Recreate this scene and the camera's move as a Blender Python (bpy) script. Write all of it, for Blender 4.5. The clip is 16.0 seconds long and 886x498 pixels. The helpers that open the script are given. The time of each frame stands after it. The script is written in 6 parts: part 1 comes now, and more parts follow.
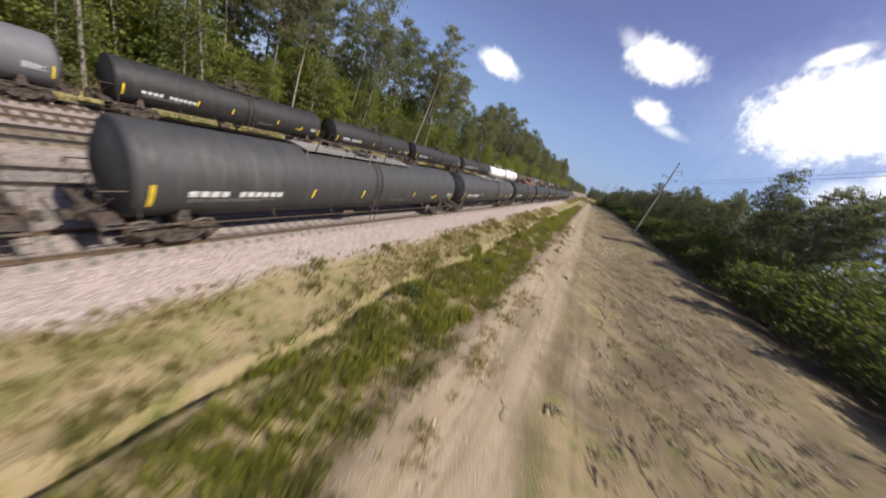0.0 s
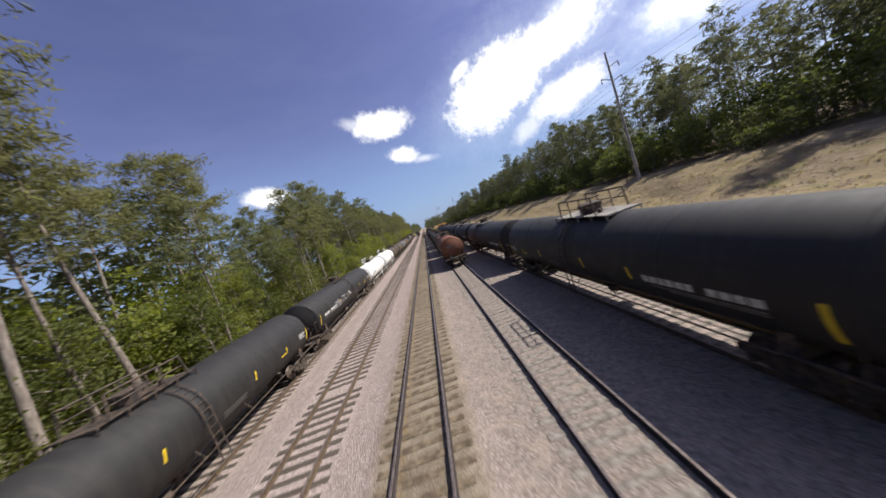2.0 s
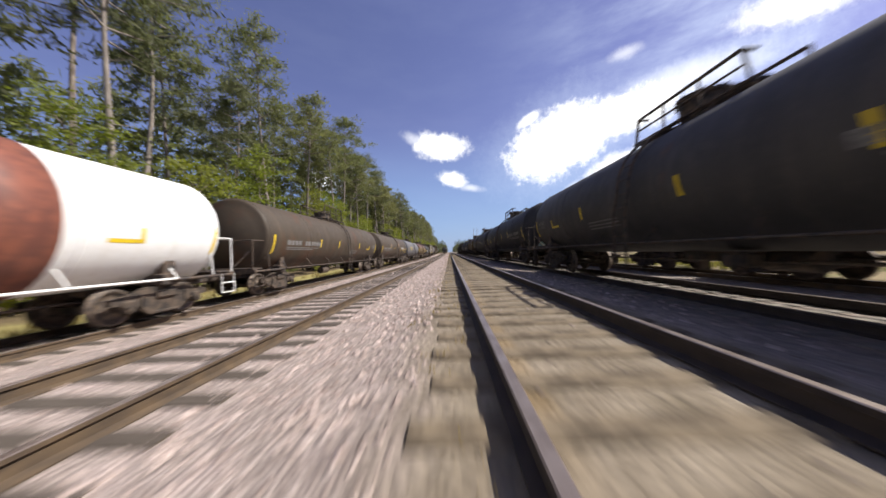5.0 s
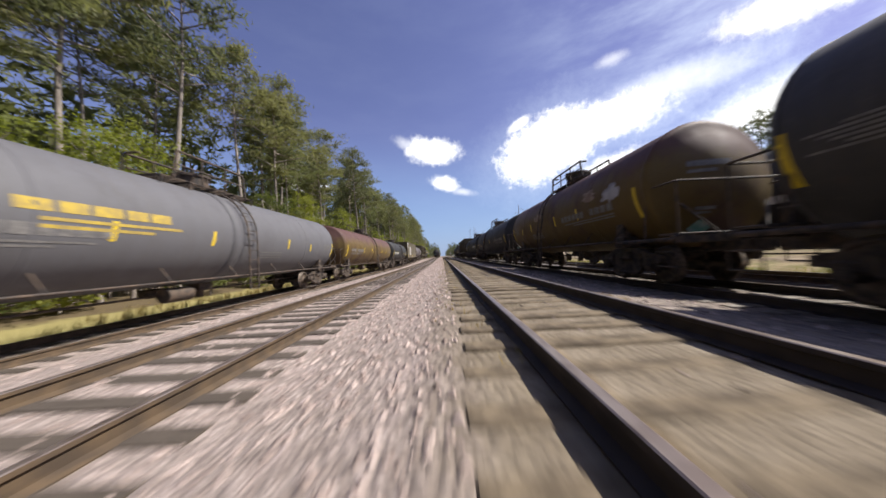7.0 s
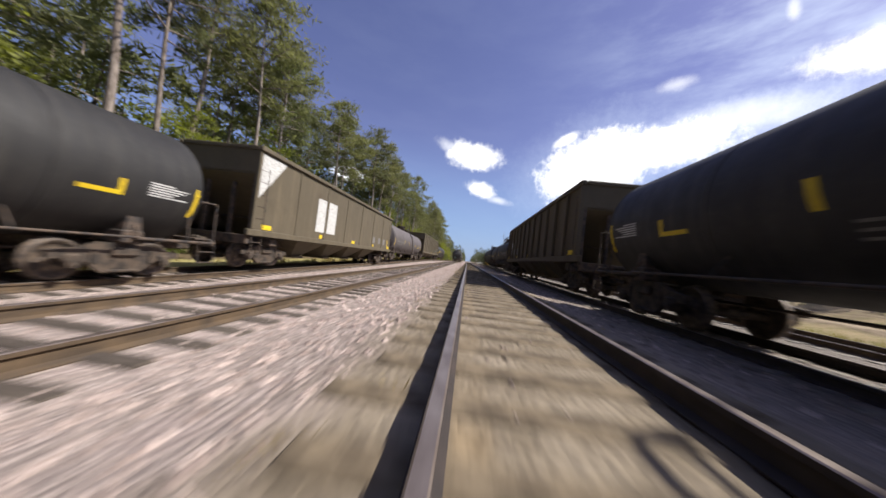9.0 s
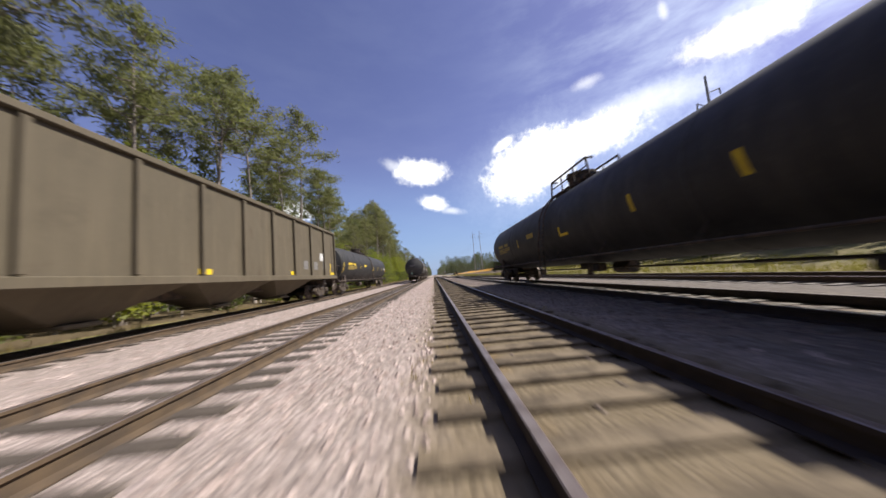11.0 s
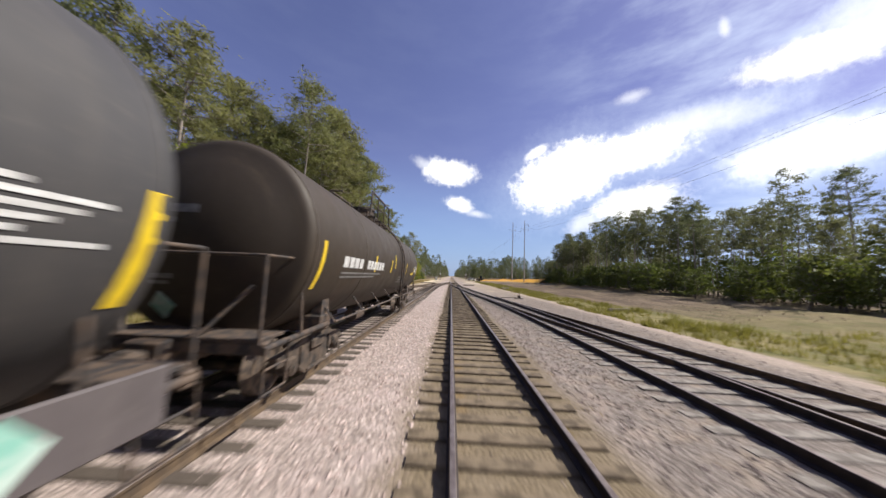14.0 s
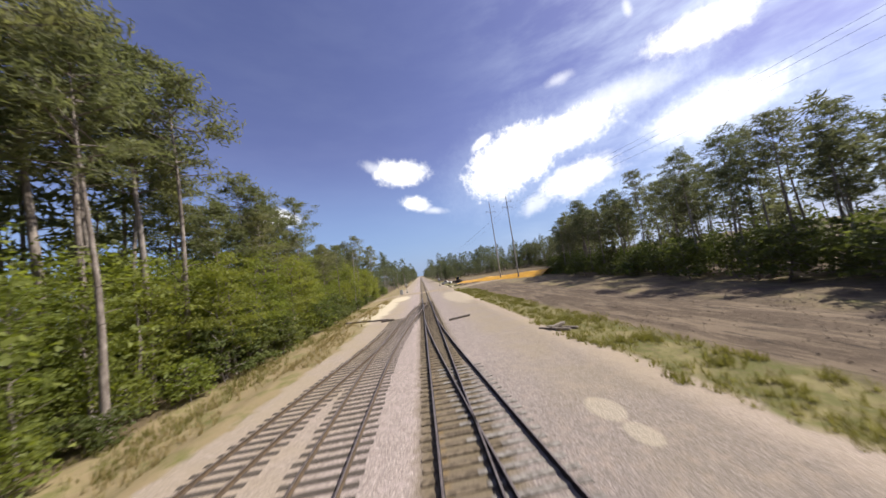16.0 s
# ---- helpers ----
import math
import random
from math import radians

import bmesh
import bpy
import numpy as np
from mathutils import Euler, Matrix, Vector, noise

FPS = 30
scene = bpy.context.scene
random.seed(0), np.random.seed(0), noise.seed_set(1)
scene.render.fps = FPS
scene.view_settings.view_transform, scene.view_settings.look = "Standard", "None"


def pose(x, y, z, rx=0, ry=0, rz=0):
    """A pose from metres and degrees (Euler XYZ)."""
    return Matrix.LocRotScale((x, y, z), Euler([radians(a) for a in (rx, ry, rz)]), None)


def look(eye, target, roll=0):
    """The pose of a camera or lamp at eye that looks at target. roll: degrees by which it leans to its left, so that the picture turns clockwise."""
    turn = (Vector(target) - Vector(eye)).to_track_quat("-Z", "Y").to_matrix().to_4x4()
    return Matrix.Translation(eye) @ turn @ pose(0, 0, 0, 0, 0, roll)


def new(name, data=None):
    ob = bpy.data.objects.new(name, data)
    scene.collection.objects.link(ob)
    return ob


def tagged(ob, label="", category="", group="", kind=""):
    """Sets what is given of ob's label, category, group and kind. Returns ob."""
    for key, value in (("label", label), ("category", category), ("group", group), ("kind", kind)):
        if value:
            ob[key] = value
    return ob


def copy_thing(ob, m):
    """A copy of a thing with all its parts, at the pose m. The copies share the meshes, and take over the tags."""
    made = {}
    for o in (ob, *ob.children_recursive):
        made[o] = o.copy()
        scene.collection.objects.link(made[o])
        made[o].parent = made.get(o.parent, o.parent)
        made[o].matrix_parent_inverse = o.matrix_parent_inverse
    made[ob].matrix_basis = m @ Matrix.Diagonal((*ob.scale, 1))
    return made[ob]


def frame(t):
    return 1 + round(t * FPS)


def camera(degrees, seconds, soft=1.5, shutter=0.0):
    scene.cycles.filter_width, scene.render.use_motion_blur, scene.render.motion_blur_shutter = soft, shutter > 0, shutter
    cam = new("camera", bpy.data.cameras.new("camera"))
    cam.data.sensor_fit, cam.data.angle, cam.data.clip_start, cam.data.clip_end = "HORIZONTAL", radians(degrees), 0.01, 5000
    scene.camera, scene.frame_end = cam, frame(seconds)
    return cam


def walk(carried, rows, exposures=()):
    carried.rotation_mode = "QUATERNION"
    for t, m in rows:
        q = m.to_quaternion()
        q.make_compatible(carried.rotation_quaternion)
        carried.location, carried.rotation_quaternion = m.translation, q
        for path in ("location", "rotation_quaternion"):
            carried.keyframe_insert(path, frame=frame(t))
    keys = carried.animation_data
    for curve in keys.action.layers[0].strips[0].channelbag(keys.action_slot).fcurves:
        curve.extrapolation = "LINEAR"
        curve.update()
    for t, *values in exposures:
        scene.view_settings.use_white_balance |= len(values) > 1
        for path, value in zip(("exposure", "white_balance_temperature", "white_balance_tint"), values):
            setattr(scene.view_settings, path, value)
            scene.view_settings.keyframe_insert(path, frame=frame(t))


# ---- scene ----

# ---------------------------------------------------------------- camera
cam = camera(114.0, 16.0, 1.6, 0.18)
PATH = [
    (0.0, pose(21.85, 1.08, 6.50, 68.15, -21.0, 29.4)),
    (0.5, look((16.885, 14.138, 4.059), (16.048, 15.952, 4.149), 17.5)),
    (1.0, pose(11.26, 25.48, 5.16, 96.94, -3.04, 16.85)),
    (1.5, pose(5.69, 36.11, 6.04, 87.16, 12.25, 5.30)),
    (2.0, pose(2.02, 46.91, 5.50, 84.38, 19.29, -4.12)),
    (2.5, pose(-0.36, 57.53, 4.04, 82.14, 19.92, -6.04)),
    (3.0, pose(-1.63, 69.98, 2.21, 86.71, 15.76, -6.83)),
    (3.5, pose(-1.75, 79.68, 1.32, 89.84, 7.37, -2.97)),
    (4.0, pose(-0.88, 91.61, 1.01, 90.03, 1.71, 2.12)),
    (6.5, pose(-1.46, 152.77, 0.63, 91.74, 2.38, -0.19)),
    (7.0, pose(-1.42, 163.75, 0.63, 91.40, 2.54, -0.10)),
    (7.5, pose(-1.17, 173.90, 0.58, 91.77, 1.92, -0.54)),
    (8.0, pose(-0.68, 186.61, 0.77, 91.42, -2.28, 3.19)),
    (8.5, pose(-0.52, 198.02, 0.57, 92.18, -6.58, 4.73)),
    (9.0, pose(-0.69, 209.53, 0.60, 91.89, -6.61, 4.85)),
    (11.5, pose(-1.24, 269.85, 0.91, 95.32, 6.16, -2.53)),
    (12.0, pose(-0.68, 280.48, 1.00, 94.87, 1.66, -0.50)),
    (12.5, pose(-0.17, 291.26, 1.29, 95.77, -7.03, 1.94)),
    (13.0, pose(-0.09, 301.42, 1.56, 95.08, -4.74, 1.81)),
    (13.5, pose(-0.40, 311.58, 1.73, 95.80, -3.86, 1.15)),
    (14.0, pose(-0.84, 320.94, 1.98, 95.30, -2.21, 1.60)),
    (14.5, pose(-1.36, 329.91, 2.05, 95.75, 9.71, -4.20)),
    (15.0, pose(-1.56, 338.21, 2.70, 96.50, 8.00, -3.35)),
    (15.5, pose(-1.43, 346.37, 3.80, 95.06, 7.89, -4.57)),
    (16.0, pose(-0.56, 356.34, 5.61, 94.66, 8.23, -4.56)),
]
walk(cam, PATH, [(0.0, 0.45), (2.6, 0.46), (3.6, 0.56), (8.5, 0.57), (16.0, 0.54)])

# ---------------------------------------------------------------- light
world = bpy.data.worlds.new("sky")
scene.world = world
world.use_nodes = True
SUN_ELEV, SUN_AZ = 48.0, 84.0          # degrees; azimuth clockwise from +y (the way the tracks run)


class Nodes:
    """Short hand for building a node tree."""

    def __init__(self, tree):
        self.t = tree
        self.n = tree.nodes

    def add(self, kind, **kw):
        nd = self.n.new(kind)
        ins = kw.pop("ins", {})
        if "operation" in kw:
            nd.operation = kw["operation"]
        if "data_type" in kw:
            nd.data_type = kw["data_type"]
        if "blend_type" in kw:
            nd.blend_type = kw["blend_type"]
        if "interpolation_type" in kw:
            nd.interpolation_type = kw["interpolation_type"]
        for k, v in ins.items():
            self.put(nd.inputs[k], v)
        return nd

    def put(self, sock, v):
        if isinstance(v, bpy.types.NodeSocket):
            self.t.links.new(v, sock)
        elif isinstance(v, bpy.types.Node):
            self.t.links.new(v.outputs[0], sock)
        else:
            sock.default_value = v

    def math(self, op, a, b=0.0, c=0.0):
        nd = self.add("ShaderNodeMath", operation=op)
        for i, v in enumerate((a, b, c)):
            self.put(nd.inputs[i], v)
        return nd.outputs[0]

    def mix(self, fac, a, b, blend="MIX"):
        nd = self.add("ShaderNodeMix", data_type="RGBA", blend_type=blend)
        self.put(nd.inputs[0], fac)
        self.put(nd.inputs[6], a)
        self.put(nd.inputs[7], b)
        return nd.outputs[2]

    def noise(self, vec, scale, detail=4.0, rough=0.55):
        nd = self.add("ShaderNodeTexNoise")
        if vec is not None:
            self.put(nd.inputs["Vector"], vec)
        nd.inputs["Scale"].default_value = scale
        nd.inputs["Detail"].default_value = detail
        nd.inputs["Roughness"].default_value = rough
        return nd.outputs[0]

    def ramp(self, v, a, b):
        """Smooth step from 0 at a to 1 at b."""
        nd = self.add("ShaderNodeMapRange", interpolation_type="SMOOTHSTEP")
        self.put(nd.inputs[0], v)
        self.put(nd.inputs[1], a)
        self.put(nd.inputs[2], b)
        return nd.outputs[0]


def build_sky():
    k = Nodes(world.node_tree)
    k.n.clear()
    sky = k.add("ShaderNodeTexSky")
    sky.sky_type, sky.sun_disc = "NISHITA", False
    sky.sun_elevation, sky.sun_rotation = radians(SUN_ELEV), radians(SUN_AZ)
    sky.air_density, sky.dust_density, sky.ozone_density = 1.0, 0.6, 2.2
    coord = k.add("ShaderNodeTexCoord")
    xyz = k.add("ShaderNodeSeparateXYZ", ins={0: coord.outputs["Generated"]})
    x, y, z = xyz.outputs
    deg = 180 / math.pi
    az = k.math("MULTIPLY", k.math("ARCTAN2", x, y), deg)
    el = k.math("MULTIPLY", k.math("ARCSINE", z), deg)
    uv = k.add("ShaderNodeCombineXYZ", ins={0: az, 1: el}).outputs[0]
    n1 = k.math("SUBTRACT", k.noise(uv, 0.30, 8, 0.66), 0.5)
    n2 = k.math("SUBTRACT", k.noise(uv, 0.10, 4, 0.55), 0.5)
    n3 = k.math("SUBTRACT", k.noise(uv, 0.9, 6, 0.68), 0.5)
    rag = k.math("ADD", k.math("MULTIPLY", n1, 1.7), k.math("ADD", k.math("MULTIPLY", n2, 0.9), k.math("MULTIPLY", n3, 1.15)))
    # azimuth, elevation, half length, half height, tilt, softness
    puffs = [(-1.2, 20.2, 5.4, 2.5, -6, 0.42), (-5.6, 21.2, 3.2, 1.1, -22, 0.8), (1.2, 14.2, 2.9, 1.5, -14, 0.5),
             (4.6, 12.4, 2.2, 0.7, -10, 0.9), (20.8, 18.7, 9.0, 5.5, 18, 0.30), (31.5, 21.3, 9.4, 3.3, 7, 0.38), (-24.5, 13.6, 4.2, 1.6, -8, 0.5),
             (16.2, 23.4, 2.4, 0.9, 24, 0.6), (38.5, 23.6, 9.5, 2.0, 2, 0.9), (32.0, 13.0, 6.9, 2.8, 12, 0.55),
             (24.5, 10.4, 3.6, 1.6, 30, 0.7), (51.0, 17.0, 7.5, 3.0, 3, 0.6), (51.5, 27.4, 6.6, 2.2, -6, 0.5),
             (60.0, 29.5, 8.0, 2.6, 4, 0.8), (32.1, 29.5, 2.4, 0.8, 4, 1.0), (44.0, 34.2, 0.6, 1.2, 10, 0.9)]
    total, halo = None, None
    for a, e, w, h, tilt, soft in puffs:
        da, de = k.math("SUBTRACT", az, a), k.math("SUBTRACT", el, e)
        c, s = math.cos(radians(tilt)), math.sin(radians(tilt))
        u = k.math("DIVIDE", k.math("ADD", k.math("MULTIPLY", da, c), k.math("MULTIPLY", de, s)), w)
        v = k.math("DIVIDE", k.math("SUBTRACT", k.math("MULTIPLY", de, c), k.math("MULTIPLY", da, s)), h)
        d = k.math("SQRT", k.math("ADD", k.math("MULTIPLY", u, u), k.math("MULTIPLY", v, v)))
        d = k.math("ADD", d, k.math("MULTIPLY", rag, 0.58))
        m = k.math("MULTIPLY", k.math("SUBTRACT", 1.0, k.ramp(d, 1.0 - soft, 1.0 + soft * 0.5)), 1.0 if soft < 0.7 else 0.5)
        total = m if total is None else k.math("MAXIMUM", total, m)
        if w > 7:
            m2 = k.math("SUBTRACT", 1.0, k.ramp(d, 0.8, 2.1))
            halo = m2 if halo is None else k.math("MAXIMUM", halo, m2)
    # thin high haze that thickens towards the sun's side and the horizon
    wisp = k.noise(k.add("ShaderNodeVectorMath", operation="MULTIPLY", ins={0: uv, 1: (0.05, 0.16, 1)}).outputs[0], 1.0, 5, 0.6)
    side = k.ramp(az, 8.0, 65.0)
    veil = k.math("MULTIPLY", k.ramp(wisp, 0.36, 0.72), k.math("MULTIPLY_ADD", side, 0.64, 0.02))
    veil = k.math("MAXIMUM", veil, k.math("MULTIPLY", halo, k.math("MULTIPLY_ADD", side, 0.38, 0.16)))
    low = k.math("MULTIPLY", k.math("SUBTRACT", 1.0, k.ramp(el, 0.0, 25.0)), 0.66)
    base = k.mix(1.0, sky.outputs[0], (1.07, 0.83, 1.05, 1), "MULTIPLY")
    base = k.mix(low, base, (2.0, 3.9, 6.5, 1))
    base = k.mix(veil, base, (8.2, 9.4, 11.2, 1))
    lit = k.math("MULTIPLY_ADD", k.noise(uv, 0.5, 3), 3.0, 10.5)
    white = k.add("ShaderNodeCombineXYZ", ins={0: lit, 1: lit, 2: lit}).outputs[0]
    col = k.mix(total, base, white)
    bg = k.add("ShaderNodeBackground", ins={0: col, 1: 0.084})
    out = k.add("ShaderNodeOutputWorld")
    k.put(out.inputs[0], bg)


build_sky()
sun_data = bpy.data.lights.new("sun", "SUN")
sun_data.energy, sun_data.angle, sun_data.color = 5.0, radians(0.6), (1.0, 0.95, 0.87)
sun = new("sun", sun_data)
_a, _e = radians(SUN_AZ), radians(SUN_ELEV)
sun.matrix_basis = look(Vector((math.sin(_a) * math.cos(_e), math.cos(_a) * math.cos(_e), math.sin(_e))) * 100, (0, 0, 0))

# ---------------------------------------------------------------- materials
def material(name, shade, rough=0.8, metal=0.0, bump=0.0, bump_scale=20.0, spec=0.4):
    """shade(k, pos) gives the colour socket; pos is the place in the object's own metres."""
    m = bpy.data.materials.new(name)
    m.use_nodes = True
    k = Nodes(m.node_tree)
    k.n.clear()
    pos = k.add("ShaderNodeTexCoord").outputs["Object"]
    bsdf = k.add("ShaderNodeBsdfPrincipled")
    made = shade(k, pos)
    k.put(bsdf.inputs["Base Color"], made)
    k.put(bsdf.inputs["Roughness"], rough if not callable(rough) else rough(k, pos))
    bsdf.inputs["Metallic"].default_value = metal
    bsdf.inputs["Specular IOR Level"].default_value = spec
    if bump:
        b = k.add("ShaderNodeBump", ins={"Strength": bump, "Height": k.noise(pos, bump_scale, 5, 0.6)})
        b.inputs["Distance"].default_value = 0.05
        k.put(bsdf.inputs["Normal"], b)
    out = k.add("ShaderNodeOutputMaterial")
    k.put(out.inputs[0], bsdf)
    return m


def rgb(c, s=1.0):
    return (c[0] * s, c[1] * s, c[2] * s, 1)


def speckle(c1, c2, scale, lo=0.38, hi=0.62, big=None):
    def shade(k, pos):
        col = k.mix(k.ramp(k.noise(pos, scale), lo, hi), rgb(c1), rgb(c2))
        if big:
            col = k.mix(k.math("MULTIPLY", k.ramp(k.noise(pos, big[1], 4), 0.45, 0.72), big[2]), col, rgb(big[0]))
        return col
    return shade


def paint(base, dust, rust=None, rust_amount=0.0, streak=0.35):
    """Weathered car paint: fine grain, vertical streaks of dirt, patches of rust."""
    def shade(k, pos):
        st = k.add("ShaderNodeVectorMath", operation="MULTIPLY", ins={0: pos, 1: (0.6, 1.6, 0.25)}).outputs[0]
        streaks = k.ramp(k.noise(st, 1.3, 6, 0.65), 0.42, 0.75)
        col = k.mix(k.math("MULTIPLY", streaks, streak), rgb(base), rgb(dust))
        drip = k.add("ShaderNodeVectorMath", operation="MULTIPLY", ins={0: pos, 1: (0.8, 5.5, 0.30)}).outputs[0]
        runs = k.math("MULTIPLY", k.ramp(k.noise(drip, 1.0, 7, 0.7), 0.50, 0.72), k.ramp(k.noise(pos, 0.35, 4), 0.35, 0.65))
        col = k.mix(k.math("MULTIPLY", runs, 0.55), col, rgb((dust[0] * 1.25, dust[1] * 1.2, dust[2] * 1.1)))
        col = k.mix(k.math("MULTIPLY", k.ramp(k.noise(pos, 0.7, 6, 0.7), 0.50, 0.70), 0.35), col, rgb((base[0] * 0.55, base[1] * 0.52, base[2] * 0.5)))
        grain = k.noise(pos, 9.0, 4, 0.7)
        col = k.mix(k.math("MULTIPLY", k.ramp(grain, 0.5, 0.8), 0.35), col, rgb(dust))
        if rust:
            r = k.ramp(k.math("ADD", k.noise(pos, 0.55, 7, 0.66), k.math("MULTIPLY", k.noise(st, 2.0, 5), 0.3)),
                       0.86 - rust_amount * 0.5, 1.0 - rust_amount * 0.42)
            col = k.mix(r, col, rgb(rust))
        return col
    return shade


def paint_rough(k, pos):
    return k.math("MULTIPLY_ADD", k.noise(pos, 2.5, 5), 0.35, 0.48)


M = {}
M["black"] = material("black_tank_paint", paint((0.026, 0.025, 0.026), (0.085, 0.078, 0.070)), paint_rough, bump=0.06, bump_scale=3)
# darker copy of the black: offsets sun on t0, paints shade on t4
M["dimblack"] = material("light_toned_black_paint", paint((0.016, 0.015, 0.015), (0.048, 0.044, 0.039)), paint_rough, bump=0.06, bump_scale=3)
M["dusty"] = material("dusty_black_paint", paint((0.036, 0.035, 0.036), (0.085, 0.079, 0.074)), paint_rough, bump=0.06, bump_scale=3)
M["charcoal"] = material("charcoal_tank_paint", paint((0.045, 0.043, 0.043), (0.12, 0.105, 0.09), (0.10, 0.055, 0.03), 0.18), paint_rough, bump=0.06, bump_scale=3)
M["grey"] = material("grey_tank_paint", paint((0.112, 0.110, 0.118), (0.082, 0.077, 0.075)), paint_rough, bump=0.05, bump_scale=3)
M["white"] = material("white_tank_paint", paint((0.80, 0.80, 0.78), (0.55, 0.50, 0.42), None, 0, 0.25), paint_rough, bump=0.04, bump_scale=3)
M["orange"] = material("orange_rusted_paint", paint((0.17, 0.060, 0.028), (0.080, 0.037, 0.024), (0.05, 0.024, 0.016), 0.40, 0.6), paint_rough, bump=0.08, bump_scale=4)
M["brown"] = material("brown_rusted_paint", paint((0.050, 0.036, 0.023), (0.088, 0.062, 0.040), (0.075, 0.036, 0.018), 0.38, 0.5), paint_rough, bump=0.08, bump_scale=4)
M["umber"] = material("umber_tank_paint", paint((0.034, 0.024, 0.015), (0.060, 0.044, 0.029), (0.048, 0.029, 0.018), 0.25), paint_rough, bump=0.06, bump_scale=3)
def ochre_shade(k, pos):
    z = k.add("ShaderNodeSeparateXYZ", ins={0: pos}).outputs[2]
    low = paint((0.120, 0.078, 0.019), (0.066, 0.038, 0.020), (0.062, 0.030, 0.016), 0.42, 0.6)(k, pos)
    edge = k.math("ADD", z, k.math("MULTIPLY", k.math("SUBTRACT", k.noise(pos, 0.9, 6, 0.7), 0.5), 1.6))
    return k.mix(k.ramp(edge, 2.50, 3.20), low, k.mix(k.noise(pos, 3.0, 5), rgb((0.064, 0.026, 0.022)), rgb((0.105, 0.050, 0.040))))


M["ochre"] = material("ochre_over_maroon_paint", ochre_shade, paint_rough, bump=0.08, bump_scale=4)
M["mauve"] = material("mauve_grey_paint", paint((0.085, 0.072, 0.072), (0.15, 0.13, 0.12), None, 0, 0.4), paint_rough, bump=0.05)
M["tan"] = material("tan_hopper_paint", paint((0.092, 0.074, 0.047), (0.135, 0.108, 0.070), (0.072, 0.050, 0.031), 0.20, 0.5), 0.8, bump=0.08, bump_scale=4)
M["steel"] = material("dark_cast_steel", speckle((0.035, 0.03, 0.028), (0.10, 0.07, 0.05), 7), 0.75, 0.0, 0.15, 18)
M["rusty"] = material("brown_rusted_iron", speckle((0.032, 0.026, 0.022), (0.085, 0.062, 0.045), 6), 0.85, 0.0, 0.2, 20)
M["wheel"] = material("worn_wheel_steel", speckle((0.06, 0.05, 0.045), (0.16, 0.12, 0.09), 9), 0.6, 0.4, 0.1, 20)
M["galv"] = material("galvanised_grating", speckle((0.285, 0.268, 0.24), (0.205, 0.188, 0.165), 9), 0.7, 0.2, 0.1, 25)
M["yellow"] = material("yellow_reflective_tape", speckle((0.74, 0.53, 0.02), (0.62, 0.43, 0.02), 6), 0.45)
M["mark"] = material("white_stencil_paint", speckle((0.62, 0.62, 0.60), (0.40, 0.39, 0.37), 14), 0.7)
M["markdim"] = material("faded_stencil_paint", speckle((0.20, 0.19, 0.18), (0.12, 0.115, 0.11), 14), 0.7)
M["amber"] = material("faded_and_shaded_amber", speckle((0.46, 0.33, 0.05), (0.32, 0.235, 0.07), 9), 0.7)
M["scrawl"] = material("pale_spray_paint", speckle((0.42, 0.41, 0.42), (0.22, 0.21, 0.22), 3), 0.6)
M["placard"] = material("pale_green_placard", speckle((0.20, 0.42, 0.34), (0.42, 0.52, 0.46), 6), 0.5)
M["flake"] = material("faded_buff_paint", speckle((0.32, 0.24, 0.165), (0.16, 0.10, 0.07), 5, 0.3, 0.7), 0.75)
M["redband"] = material("red_brown_band", speckle((0.22, 0.075, 0.045), (0.14, 0.05, 0.035), 4), 0.6)
# darker copy of the rail web, with the west faces' shade in its colour
M["railshade"] = material("shade_dark_rail_web", speckle((0.042, 0.030, 0.026), (0.022, 0.017, 0.016), 8), 0.8, 0.0, 0.2, 20)
M["railside"] = material("rusted_rail_web", speckle((0.105, 0.070, 0.040), (0.060, 0.042, 0.028), 8), 0.85, 0.0, 0.2, 20)
M["railtop"] = material("worn_rail_head", speckle((0.30, 0.25, 0.22), (0.17, 0.13, 0.11), 10), 0.42, 0.7)
M["sand"] = material("pale_sand", speckle((0.58, 0.49, 0.35), (0.45, 0.37, 0.27), 2), 0.95, 0, 0.3, 10)
M["pole"] = material("grey_weathered_pole", speckle((0.36, 0.33, 0.29), (0.24, 0.21, 0.18), 3), 0.85, 0, 0.15, 15)
M["wire"] = material("dark_cable", lambda k, p: rgb((0.05, 0.05, 0.055)), 0.6)
M["orangewrap"] = material("orange_plastic_sheet", speckle((0.62, 0.33, 0.03), (0.50, 0.25, 0.02), 1.2), 0.6)
M["glasslens"] = material("insulator_glaze", lambda k, p: rgb((0.22, 0.21, 0.20)), 0.25)


def tie_shade(k, pos):
    st = k.add("ShaderNodeVectorMath", operation="MULTIPLY", ins={0: pos, 1: (1.2, 14, 14)}).outputs[0]
    col = k.mix(k.ramp(k.noise(st, 2.0, 5, 0.6), 0.35, 0.7), rgb((0.036, 0.027, 0.021)), rgb((0.098, 0.078, 0.061)))
    rnd = k.add("ShaderNodeObjectInfo").outputs["Random"]
    return k.mix(k.math("MULTIPLY", rnd, 0.5), col, rgb((0.105, 0.085, 0.066)))


M["tie"] = material("weathered_timber_tie", tie_shade, 0.9, 0, 0.3, 12)
M["paletie"] = material("dusty_pale_tie", speckle((0.25, 0.225, 0.195), (0.13, 0.112, 0.095), 5), 0.95, 0, 0.3, 12)
M["dirtytie"] = material("muddy_timber_tie", speckle((0.075, 0.056, 0.036), (0.172, 0.132, 0.086), 4), 0.95, 0, 0.3, 12)


